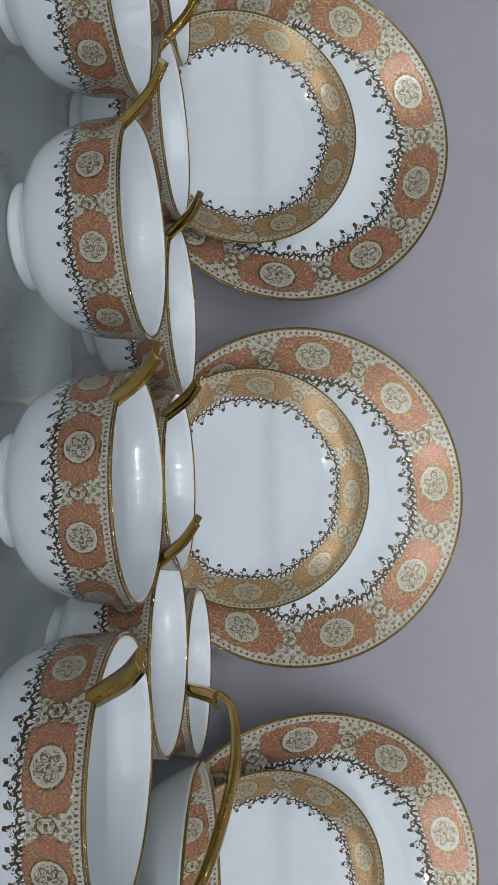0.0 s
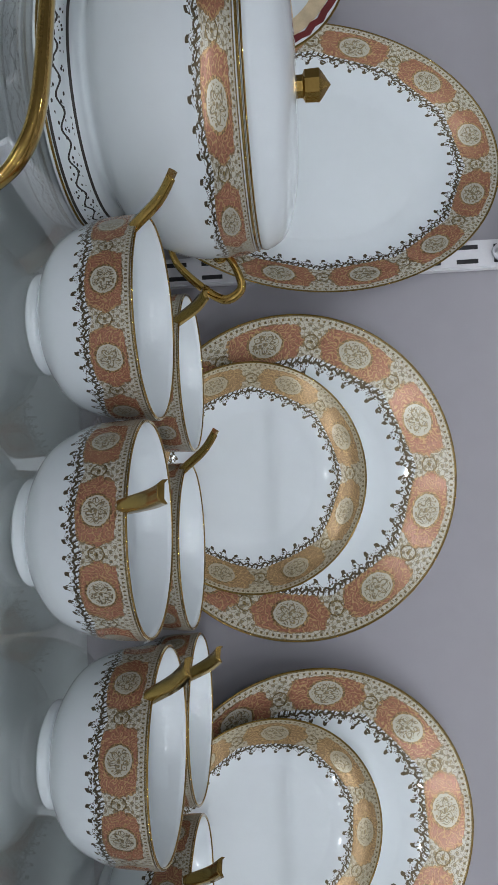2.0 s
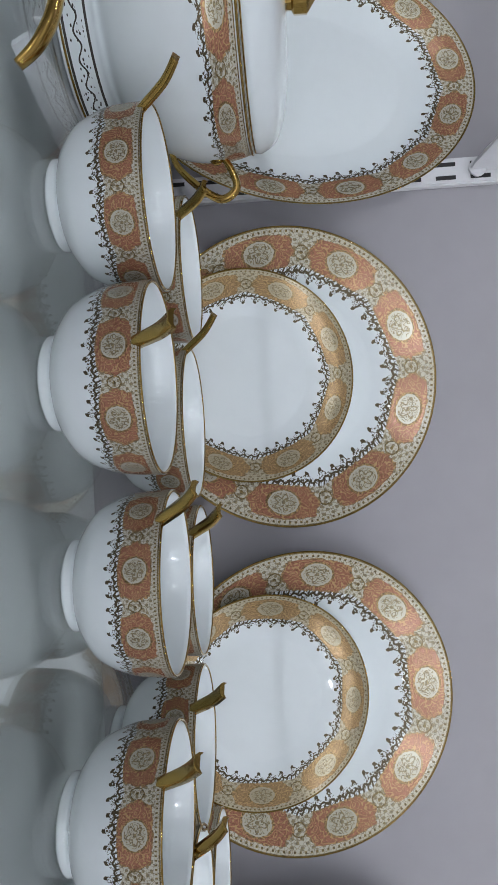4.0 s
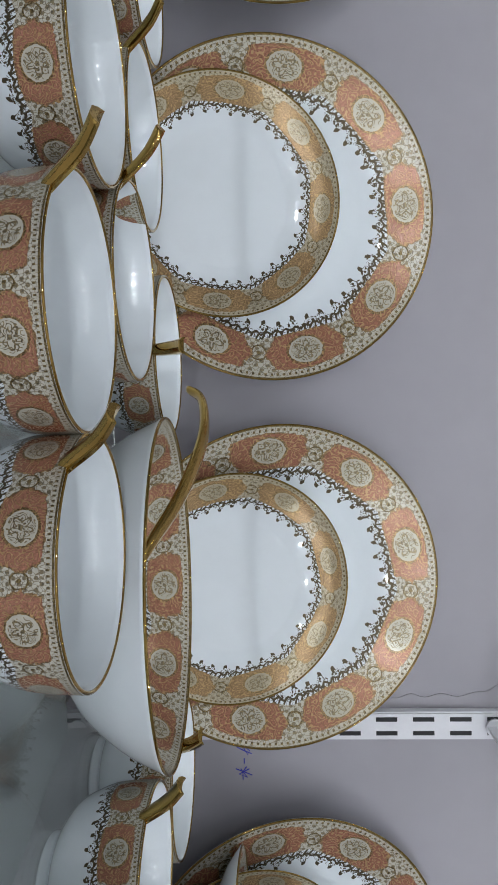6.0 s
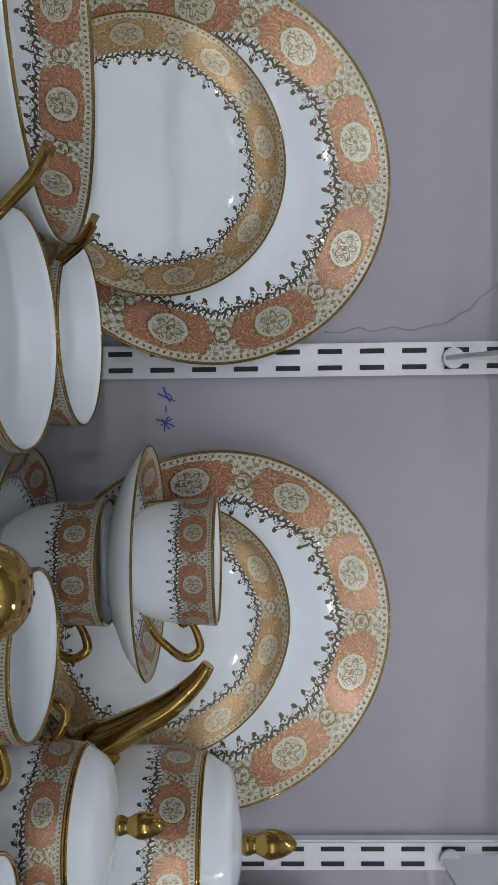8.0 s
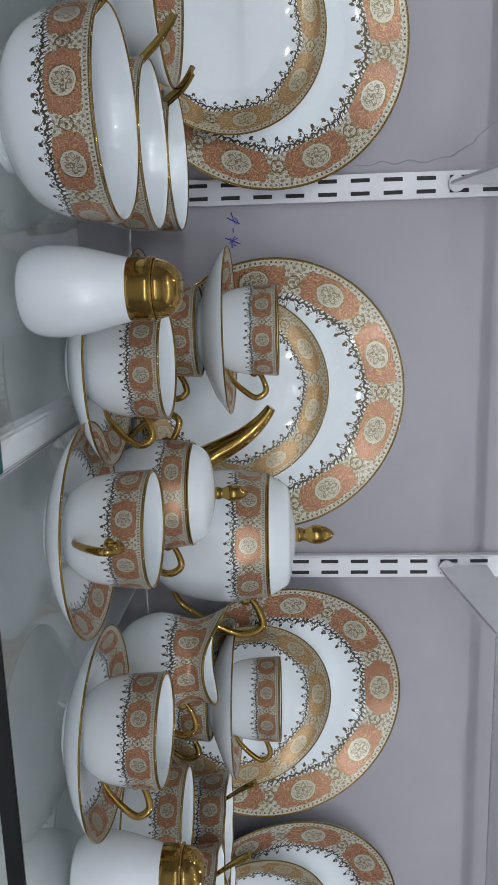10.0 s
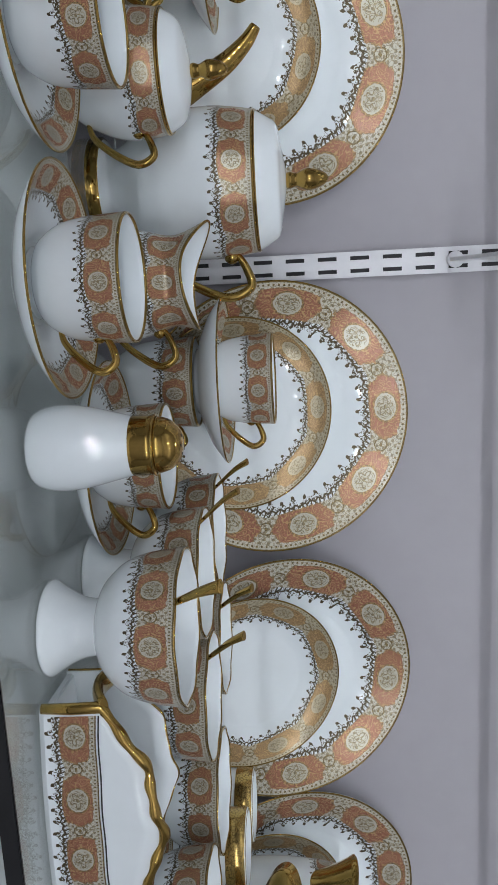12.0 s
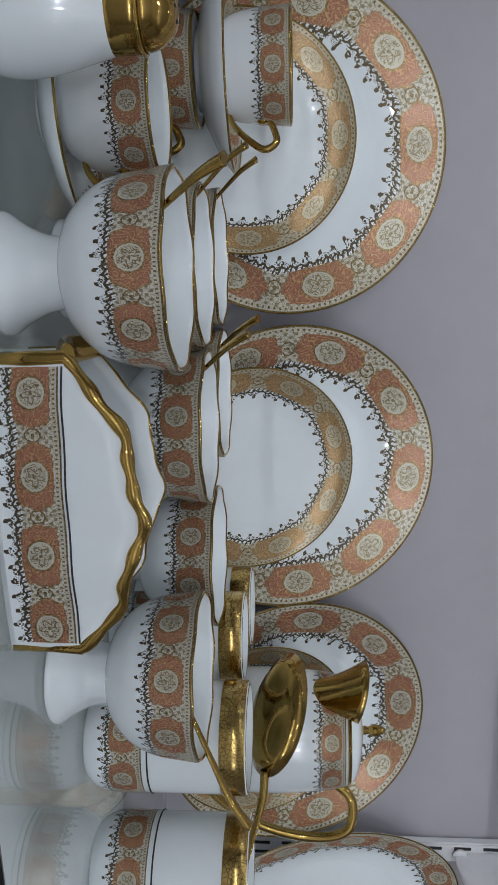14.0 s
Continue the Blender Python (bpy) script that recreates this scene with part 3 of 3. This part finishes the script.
coffee = pot("coffee_pot", "tall white coffee pot with gold spout and handle", "coffee pot", 0.056,
             [(0.045, 0.0), (0.046, 0.006), (0.050, 0.040), (0.054, 0.085), (0.055, 0.130), (0.052, 0.165), (0.0475, 0.192)], 0.156, 0.192,
             [(0.047, 0.1925), (0.041, 0.199), (0.030, 0.203), (0.012, 0.206), (0, 0.207)], 0.55, feet=False, repeats=8)
hp = spline([(0.046, -0.012, 0.178), (0.062, -0.018, 0.196), (0.088, -0.026, 0.192), (0.095, -0.028, 0.160), (0.086, -0.026, 0.115), (0.066, -0.020, 0.078), (0.050, -0.014, 0.060)], 6)
part("handle", tube(hp, 0.0045, 10, up=(0, 1, 0)), gold, coffee, "broad gold handle")


def lip_spout():
    """Open pouring lip: half a cone against the neck."""
    bm = bmesh.new()
    rows = []
    for i in range(9):
        k = i / 8
        z = 0.158 + 0.042 * k
        reach = 0.001 + 0.024 * k ** 1.6
        half = radians(14 + 20 * k)
        row = []
        for j in range(13):
            a = half * (j / 6 - 1)
            bulge = math.cos(math.pi / 2 * (j / 6 - 1)) ** 0.8
            r = 0.0500 + reach * bulge
            row.append(bm.verts.new((-r * math.cos(a), -r * math.sin(a), z + 0.010 * k * bulge)))
        rows.append(row)
    for a, b_ in zip(rows, rows[1:]):
        for j in range(12):
            bm.faces.new((a[j], a[j + 1], b_[j + 1], b_[j])).smooth = True
    bmesh.ops.recalc_face_normals(bm, faces=bm.faces)
    bmesh.ops.solidify(bm, geom=bm.faces[:], thickness=0.0012)
    return smooth(bm)


bm = lip_spout()
bm.transform(Matrix.Rotation(radians(14), 4, "Z"))
part("spout", bm, gold, coffee, "open gold pouring lip")
coffee.matrix_basis = pose(1.515, -0.135 + BACK, 0.0005 - DROP)

def vine_material():
    """Narrow border: a dark leafy vine between two fine lines on white glaze."""
    m, nt, b = blank("vine_print")
    uv = nt.nodes.new("ShaderNodeUVMap")
    split = nt.nodes.new("ShaderNodeSeparateXYZ")
    nt.links.new(uv.outputs[0], split.inputs[0])
    u, v = S(nt, split.outputs[0]), S(nt, split.outputs[1])
    stem = (v - 0.5 - (u * 12.566).sin() * 0.10).absolute().less(0.035)
    leaf = texture(nt, "dist", 9.0, uv.outputs[0])
    leaves = leaf.less(0.30) * (v - 0.5).absolute().less(0.30)
    border = (v - 0.06).absolute().less(0.05).top((v - 0.94).absolute().less(0.05))
    nt.links.new(mix_colour(nt, stem.top(leaves).top(border), PORCELAIN_COLOUR, (0.06, 0.055, 0.05)).sock, b.inputs["Base Color"])
    b.inputs["Roughness"].default_value = 0.06
    return m


vine_print = vine_material()
tureen = pot("soup_tureen", "large white lidded tureen with gold knob and scroll handles", "tureen", 0.105,
             [(0.082, 0.0), (0.083, 0.003), (0.076, 0.020), (0.070, 0.026), (0.090, 0.040), (0.104, 0.066), (0.108, 0.095), (0.103, 0.120)], 0.086, 0.119,
             [(0.1025, 0.1205), (0.103, 0.127), (0.092, 0.140), (0.060, 0.148), (0.020, 0.150), (0, 0.150)], 0.0001, feet=False, repeats=9)
part("foot_border", lathe([(0.0832, 0.004), (0.0805, 0.011), (0.0768, 0.020)], 72, 14), vine_print, tureen, "narrow printed foot border")
part("foot_line", ring_tube(0.0838, 0.003, 0.0008, 72), gold, tureen)
bm = lathe([(0.0, 0.0), (0.010, 0.0), (0.010, 0.006), (0.014, 0.008), (0.0145, 0.020), (0.012, 0.022), (0.0, 0.030)], 8)
for f in bm.faces:
    f.smooth = False
bm.transform(Matrix.Translation((0, 0, 0.149)) @ Matrix.Scale(0.78, 4))
part("finial", bm, gold, tureen, "faceted gold finial")
handle_part(tureen, 0.102, 10, 0.034, 0.058, 0.104, 0.0026)
handle_part(tureen, 0.102, 190, 0.034, 0.058, 0.104, 0.0026)
tureen.matrix_basis = pose(-0.535, -0.205 + BACK, 0.0005)


# ---- oval dish with serving spoon ----
def oval_dish():
    s = thing("salad_dish", "oval white porcelain salad dish, printed border inside the lip", "dish")
    sq = 0.76
    oc = [(p.x, p.y) for p in spline([(0.050, 0.0), (0.052, 0.001), (0.055, 0.006), (0.080, 0.022), (0.100, 0.046), (0.113, 0.072)], 6)]
    ic = [(p.x, p.y) for p in spline([(0.1115, 0.0725), (0.098, 0.047), (0.078, 0.025), (0.050, 0.011), (0, 0.009)], 6)]
    part("body", lathe([(0, 0.003), (0.046, 0.003)] + oc + ic, 96, 1, sq), porcelain, s)
    part("printed_border", lathe([(q - 0.0002, z + 0.0002) for q, z in ic if z > 0.030][::-1], 96, 11, sq), band_print, s, "terracotta border with gold lace medallions")
    part("gold_rim", ring_tube(0.1122, 0.0724, 0.001, 96, sq), gold, s, "thin gilt line")
    s.matrix_basis = pose(0.292, -0.213 + BACK, 0.0005)
    return s


oval_dish()


def engraved_gold():
    m, nt, b = blank("engraved_gold")
    co = coordinates(nt)
    e = texture(nt, "edge", 330.0, co)
    line = e.less(0.045)
    nt.links.new(mix_colour(nt, line, (0.55, 0.38, 0.13), (0.20, 0.14, 0.05)).sock, b.inputs["Base Color"])
    b.inputs["Metallic"].default_value, b.inputs["Roughness"].default_value = 1.0, 0.22
    bump(nt, line * -1.0, b, 0.6, 0.0006)
    return m


engraved = engraved_gold()


def blade(points, widths, thick, material_segs=12, flat=0.22, up=(0, 0, 1)):
    return tube(points, widths, material_segs, flat=flat, up=up)


server = thing("serving_spoon", "gold serving spoon with engraved blade, resting in a dish", "spoon", m=pose(0, BACK, -0.005))
sp = spline([(0.162, -0.118, 0.080), (0.171, -0.132, 0.092), (0.196, -0.168, 0.096), (0.228, -0.214, 0.087), (0.252, -0.246, 0.073), (0.264, -0.256, 0.067)], 6)
part("handle", tube(sp, [0.0035 + 0.0032 * math.sin(math.pi * i / (len(sp) - 1)) for i in range(len(sp))], 10, flat=0.6), gold, server)
sp = spline([(0.261, -0.254, 0.068), (0.280, -0.262, 0.062), (0.302, -0.266, 0.056), (0.325, -0.266, 0.050), (0.340, -0.264, 0.046)], 5)
part("spoon_blade", tube(sp, [0.004 + 0.0075 * math.sin(math.pi * (0.15 + 0.8 * i / (len(sp) - 1))) for i in range(len(sp))], 14, flat=0.2, up=(0, 0.6, 0.8)), engraved, server, "engraved gold blade")

ladle = thing("soup_ladle", "gold soup ladle lying on the glass shelf before the tureen", "ladle", m=pose(0, BACK, 0))
sp = spline([(-0.420, -0.362, 0.006), (-0.432, -0.361, 0.018), (-0.455, -0.358, 0.027), (-0.50, -0.356, 0.032), (-0.58, -0.352, 0.036), (-0.66, -0.350, 0.032), (-0.70, -0.350, 0.020)], 6)
part("handle", tube(sp, [0.0045 + 0.002 * math.sin(0.12 * i) for i in range(len(sp))], 12, flat=0.6), gold, ladle)
part("ladle_bowl", lathe([(0, 0.0), (0.020, 0.002), (0.032, 0.012), (0.036, 0.024), (0.0345, 0.024), (0.030, 0.013), (0.018, 0.004), (0, 0.0025)], 40), gold, ladle, m=pose(-0.735, -0.350, 0.0005))


# ---- platters ----
platter = plate("oval_platter", 0.162, "large oval white platter with terracotta gilt border against the wall", "platter", 12, 0.70, 0.018, "oval platters", 0.72)


def stand_oval(x, spin=0.0):
    a = radians(15.3)
    turn = Matrix.Rotation(radians(90) - a, 4, "X") @ Matrix.Rotation(radians(90 + spin), 4, "Z")
    axis = turn.to_3x3() @ Vector((0, 0, 1))
    return Matrix.Translation(Vector((x, -0.0238 - 0.162 * math.sin(a), 0.162 * math.cos(a) + LIFT)) - axis * 0.021) @ turn


platter.matrix_basis = stand_oval(-0.540)
copy_thing(platter, stand_oval(1.802))

dark_band = plain("maroon_print", (0.16, 0.03, 0.03), 0.2)
cream_band = plain("cream_print", (0.62, 0.50, 0.33), 0.2, vary=0.12, scale=120)
other = thing("patterned_plate", "white plate with a cream and maroon scalloped border", "plate")
part("body", lathe([(0, 0.004), (0.06, 0.004), (0.072, 0.008), (0.098, 0.016), (0.0985, 0.0145), (0.072, 0.004), (0.055, 0.0), (0, 0.0)], 72), porcelain, other)
part("cream_border", lathe([(0.076, 0.0100), (0.089, 0.0139)], 72), cream_band, other, "cream printed ring")
part("maroon_border", lathe([(0.0895, 0.0140), (0.0955, 0.0158)], 72, shape=lambda a, r, z: ((r + 0.0012 * math.sin(30 * a)) * math.cos(a), (r + 0.0012 * math.sin(30 * a)) * math.sin(a), z + 0.0004)), dark_band, other, "maroon scalloped ring")
part("gold_rim", ring_tube(0.098, 0.0155, 0.001, 72), gold, other)
other.matrix_basis = stand(other, -0.712, 16.3, -0.066, 0.098, 0.016, lift=LIFT)


# ---- footed bowls ----
def wavy(a, r, z):
    """Lifts and flares the lip in eight shallow waves."""
    k = 0.3 * max(0.0, (z - 0.062) / 0.029) ** 2 * math.sin(8 * a)
    return ((r + 0.0010 * k) * math.cos(a), (r + 0.0010 * k) * math.sin(a), z + 0.0014 * k)


goblet = bowl("footed_bowl", "white porcelain footed bowl with terracotta gilt border", "footed bowl", 0.0505, 0.091, "footed bowls", foot=0.034, shape=wavy)
GOBLETS = ((1.090, -0.352, 228), (1.337, -0.330, -22), (1.092, -0.250, 195), (1.197, -0.252, 205), (1.302, -0.226, 200), (1.090, -0.149, 200), (1.195, -0.151, 210))
for i, (gx, gy, az) in enumerate(GOBLETS):
    m = pose(gx, gy + BACK, 0.0005 - DROP, 0, 0, 23 * i)
    if i == 0:
        goblet.matrix_basis = m
    else:
        copy_thing(goblet, m)


def thin_spoon():
    s = thing("dessert_spoon", "slender gold dessert spoon standing in a footed bowl", "spoon", "dessert spoons")
    bm = lathe([(0.0, 0.0), (0.5, 0.02), (0.8, 0.10), (1.0, 0.30), (0.97, 0.31), (0.78, 0.14), (0.5, 0.07), (0.0, 0.05)], 28)
    for v in bm.verts:
        v.co = Vector((v.co.x * 0.018, v.co.y * 0.012, v.co.z * 0.018))
    part("spoon_bowl", bm, gold, s)
    sp = spline([(0.014, 0, 0.005), (0.032, 0, 0.010), (0.056, 0, 0.012), (0.076, 0, 0.014), (0.090, 0, 0.018)], 5)
    part("handle", tube(sp, [0.0020 + 0.0026 * (i / (len(sp) - 1)) ** 2 for i in range(len(sp))], 10, flat=0.5), gold, s)
    return s


dessert = thin_spoon()
for i, (gx, gy, az) in enumerate(GOBLETS):
    if i == 4:
        continue
    c, q = math.cos(radians(az)), math.sin(radians(az))
    size, rise = (1.35 if i == 1 else 1.0), (22 if i == 1 else 40)
    cr, sr = math.cos(radians(rise)), math.sin(radians(rise))
    out = 0.049 - 0.056 * size * cr + 0.0145 * size * sr
    m = Matrix.Translation((gx + c * out, gy + BACK + q * out, 0.094 - DROP - 0.056 * size * sr - 0.010 * size * cr)) @ Matrix.Rotation(radians(az), 4, "Z") @ Matrix.Rotation(radians(-rise), 4, "Y")
    if i == 0:
        dessert.matrix_basis = m
    else:
        copy_thing(dessert, m).scale = (size, size, size)


# ---- napkin holder ----
def napkin_holder():
    s = thing("napkin_holder", "white porcelain napkin holder with wavy gold edge and printed base", "napkin holder")
    half = 0.076

    def crest(k):
        """Height at k from -1 to 1."""
        return 0.039 + 0.034 * max(0.0, math.cos(k * math.pi / 2)) ** 0.8 + 0.0020 * math.sin(10 * k + 0.6) + 0.0006 * math.sin(21 * k)

    def wall(y, bow, thick, tall=1.0):
        bm = bmesh.new()
        n = 64
        front, rear = [], []
        for i in range(n + 1):
            k = 2 * i / n - 1
            yy = y + bow * (1 - k * k)
            front.append([bm.verts.new((half * k, yy + 0.0016 * math.sin(11 * k) * (j / 6), tall * crest(k) * j / 6)) for j in range(7)])
            rear.append([bm.verts.new((half * k, yy + thick + 0.0016 * math.sin(11 * k) * (j / 6), tall * crest(k) * j / 6)) for j in range(7)])
        for i in range(n):
            for j in range(6):
                bm.faces.new((front[i][j], front[i + 1][j], front[i + 1][j + 1], front[i][j + 1])).smooth = True
                bm.faces.new((rear[i][j], rear[i][j + 1], rear[i + 1][j + 1], rear[i + 1][j])).smooth = True
            bm.faces.new((front[i][6], front[i + 1][6], rear[i + 1][6], rear[i][6]))
            bm.faces.new((front[i][0], rear[i][0], rear[i + 1][0], front[i + 1][0]))
        for e in (0, n):
            for j in range(6):
                bm.faces.new((front[e][j], front[e][j + 1], rear[e][j + 1], rear[e][j]))
        bmesh.ops.recalc_face_normals(bm, faces=bm.faces)
        return bm

    def edge(y, bow, tall=1.0):
        line = [(-half, y, 0.001), (-half, y, 0.02)]
        for i in range(65):
            k = 2 * i / 64 - 1
            line.append((half * k, y + bow * (1 - k * k) + 0.0016 * math.sin(11 * k), tall * crest(k)))
        line += [(half, y, 0.02), (half, y, 0.001)]
        return line

    for y, bow, tall, thick in ((-0.030, -0.006, 1.0, 0.0034), (0.026, 0.006, 0.97, 0.0010)):
        part("side_wall", wall(y, bow, 0.004, tall), porcelain, s)
        e = edge(y + 0.002, bow, tall)
        part("gold_edge", tube(e, [thick * (1 + 0.15 * math.sin(0.9 * i)) for i in range(len(e))], 12, up=(0, 1, 0)), gold, s, "wavy gold edge")
    bm = bmesh.new()
    layer = bm.loops.layers.uv.new("UVMap")
    for i in range(32):
        vs, uvs = [], []
        for ii, z in ((i, 0.036), (i + 1, 0.036), (i + 1, 0.003), (i, 0.003)):
            k = 0.95 * (2 * ii / 32 - 1)
            vs.append(bm.verts.new((half * k, -0.0305 - 0.006 * (1 - k * k) + 0.0016 * math.sin(11 * k) * z / crest(k), z)))
            uvs.append((3.5 * ii / 32 + 0.2, 1.0 if z > 0.02 else 0.0))
        f = bm.faces.new(vs)
        for lp, uvc in zip(f.loops, uvs):
            lp[layer].uv = uvc
    bmesh.ops.remove_doubles(bm, verts=bm.verts, dist=1e-6)
    bmesh.ops.recalc_face_normals(bm, faces=bm.faces)
    part("printed_border", bm, band_print, s, "terracotta border with gold lace medallions")
    sp = []
    for i in range(33):
        k = 0.95 * (i / 16 - 1)
        sp.append((half * k, -0.0303 - 0.006 * (1 - k * k) + 0.0016 * math.sin(11 * k) * 0.038 / crest(k), 0.0375))
    part("dark_line", tube(sp, 0.0005, 6), dark_slot, s, "fine dark printed line")
    part("base", box(-0.074, -0.030, 0.0, 0.074, 0.030, 0.005, 0.001), porcelain, s)
    sp = [(-half - 0.001, -0.028 + 0.056 * i / 12, 0.041 - 0.010 * math.sin(math.pi * i / 12)) for i in range(13)]
    part("gold_end", tube(sp, [0.006 + 0.002 * math.sin(math.pi * i / 12) for i in range(13)], 12, flat=0.5), gold, s, "gold bridge between the walls")
    s.matrix_basis = pose(1.206, -0.364 + BACK, 0.0005 - DROP, 0, 0, -3)
    return s


napkin_holder()


# ---- mugs, ladle on them ----
def mug(label, r, h):
    s = thing("straight_mug", label, "mug", "straight mugs")
    oc = [(p.x, p.y) for p in spline([(r * 0.72, 0.0), (r * 0.82, 0.002), (r * 0.95, 0.010), (r, 0.022), (r, h * 0.6), (r, h)], 6)]
    ic = [(r - 0.003, h), (r - 0.0035, 0.5 * h), (r * 0.8, 0.012), (0, 0.010)]
    part("body", lathe([(0, 0.002), (r * 0.68, 0.002)] + oc + ic, 56), porcelain, s)
    part("printed_border", lathe([(q + 0.0002, z) for q, z in oc if 0.010 < z < 0.046], 56, 7), band_print, s, "terracotta border with gold lace medallions")
    part("gold_band", lathe([(r + 0.0006, h - 0.018), (r + 0.0008, h - 0.010), (r + 0.0006, h - 0.001), (r - 0.002, h + 0.0004)], 56), engraved, s, "engraved gold band below the lip")
    part("gold_line", ring_tube(r + 0.0002, 0.047, 0.0006, 56), dark_slot, s, "fine dark line")
    return s


MUGS = ((1.422, -0.275), (1.525, -0.290), (1.386, -0.196), (1.402, -0.112))
for i, (mx, my) in enumerate(MUGS):
    my += BACK
    if i == 0:
        first_mug = mug("white straight mug with engraved gold band", 0.0385, 0.114)
        first_mug.matrix_basis = pose(mx, my, 0.0005 - DROP)
    elif i == 1:
        copy_thing(first_mug, pose(mx, my, 0.0005 - DROP, 0, 0, 60))
    else:
        if i == 2:
            small_mug = mug("small white straight mug with engraved gold band", 0.035, 0.106)
            small_mug.matrix_basis = pose(mx, my, 0.0005 - DROP)
        else:
            copy_thing(small_mug, pose(mx, my, 0.0005 - DROP, 0, 0, 80))

server2 = thing("serving_spoon", "gold serving spoon lying across a mug", "spoon")
bm = lathe([(0.0, 0.0), (0.5, 0.03), (0.8, 0.13), (1.0, 0.34), (0.96, 0.35), (0.78, 0.17), (0.5, 0.08), (0.0, 0.05)], 40)
for v in bm.verts:
    v.co = Vector((v.co.x * 0.045 * (1.12 if v.co.x < 0 else 1.0), v.co.y * 0.029, v.co.z * 0.034))
part("spoon_bowl", bm, gold, server2, m=pose(0, 0, 0))
sp = spline([(0.041, 0, 0.010), (0.060, 0, 0.014), (0.085, 0, 0.012), (0.12, 0, 0.008), (0.16, 0, 0.006)], 6)
part("handle", tube(sp, [0.0042 - 0.001 * math.sin(math.pi * i / (len(sp) - 1)) for i in range(len(sp))], 10, flat=0.7), gold, server2)
server2.matrix_basis = Matrix.Translation((1.432, -0.232 + BACK, 0.1255 - DROP)) @ Matrix.Rotation(radians(-40), 4, "Z") @ Matrix.Rotation(radians(12), 4, "Y") @ Matrix.Rotation(radians(-48), 4, "X")

# ---- shelf support, marks on the wall ----
tagged(part("shelf_support", box(0.630, FRONT + 0.02, -0.022, 0.654, WALL - 0.013, -0.0085, 0.002), post_paint), "white metal support below the joint of two glass panes", "shelf support")


def stroke(pts, thick, material, owner, name):
    part(name, tube([(x, WALL - 0.0004, z + HIGH) for x, z in pts], thick, 6, flat=1.0, up=(0, 1, 0)), material, owner)


mark = thing("pen_mark", "small blue ink scribble on the wall", "writing")
for pts in (((0.492, 0.101), (0.489, 0.094), (0.486, 0.088)), ((0.481, 0.0925), (0.488, 0.0945), (0.493, 0.0975), (0.489, 0.099), (0.486, 0.0955)), ((0.496, 0.094), (0.501, 0.094)),
            ((0.506, 0.086), (0.509, 0.094), (0.512, 0.101)), ((0.504, 0.096), (0.509, 0.0925), (0.516, 0.0925)), ((0.506, 0.0985), (0.511, 0.089), (0.514, 0.0965), (0.506, 0.0905))):
    stroke(pts, 0.0005, ink, mark, "stroke")
crack = thing("wall_crack", "fine crack in the wall plaster", "crack")
cp = spline([(0.405, 0.352), (0.412, 0.343), (0.417, 0.336), (0.424, 0.331), (0.428, 0.322), (0.435, 0.311), (0.436, 0.300), (0.440, 0.285), (0.437, 0.270), (0.4405, 0.256), (0.437, 0.244), (0.441, 0.232), (0.440, 0.218)], 3)
stroke([(p.x, p.y) for p in cp], 0.0004, crack_grey, crack, "crack_line")
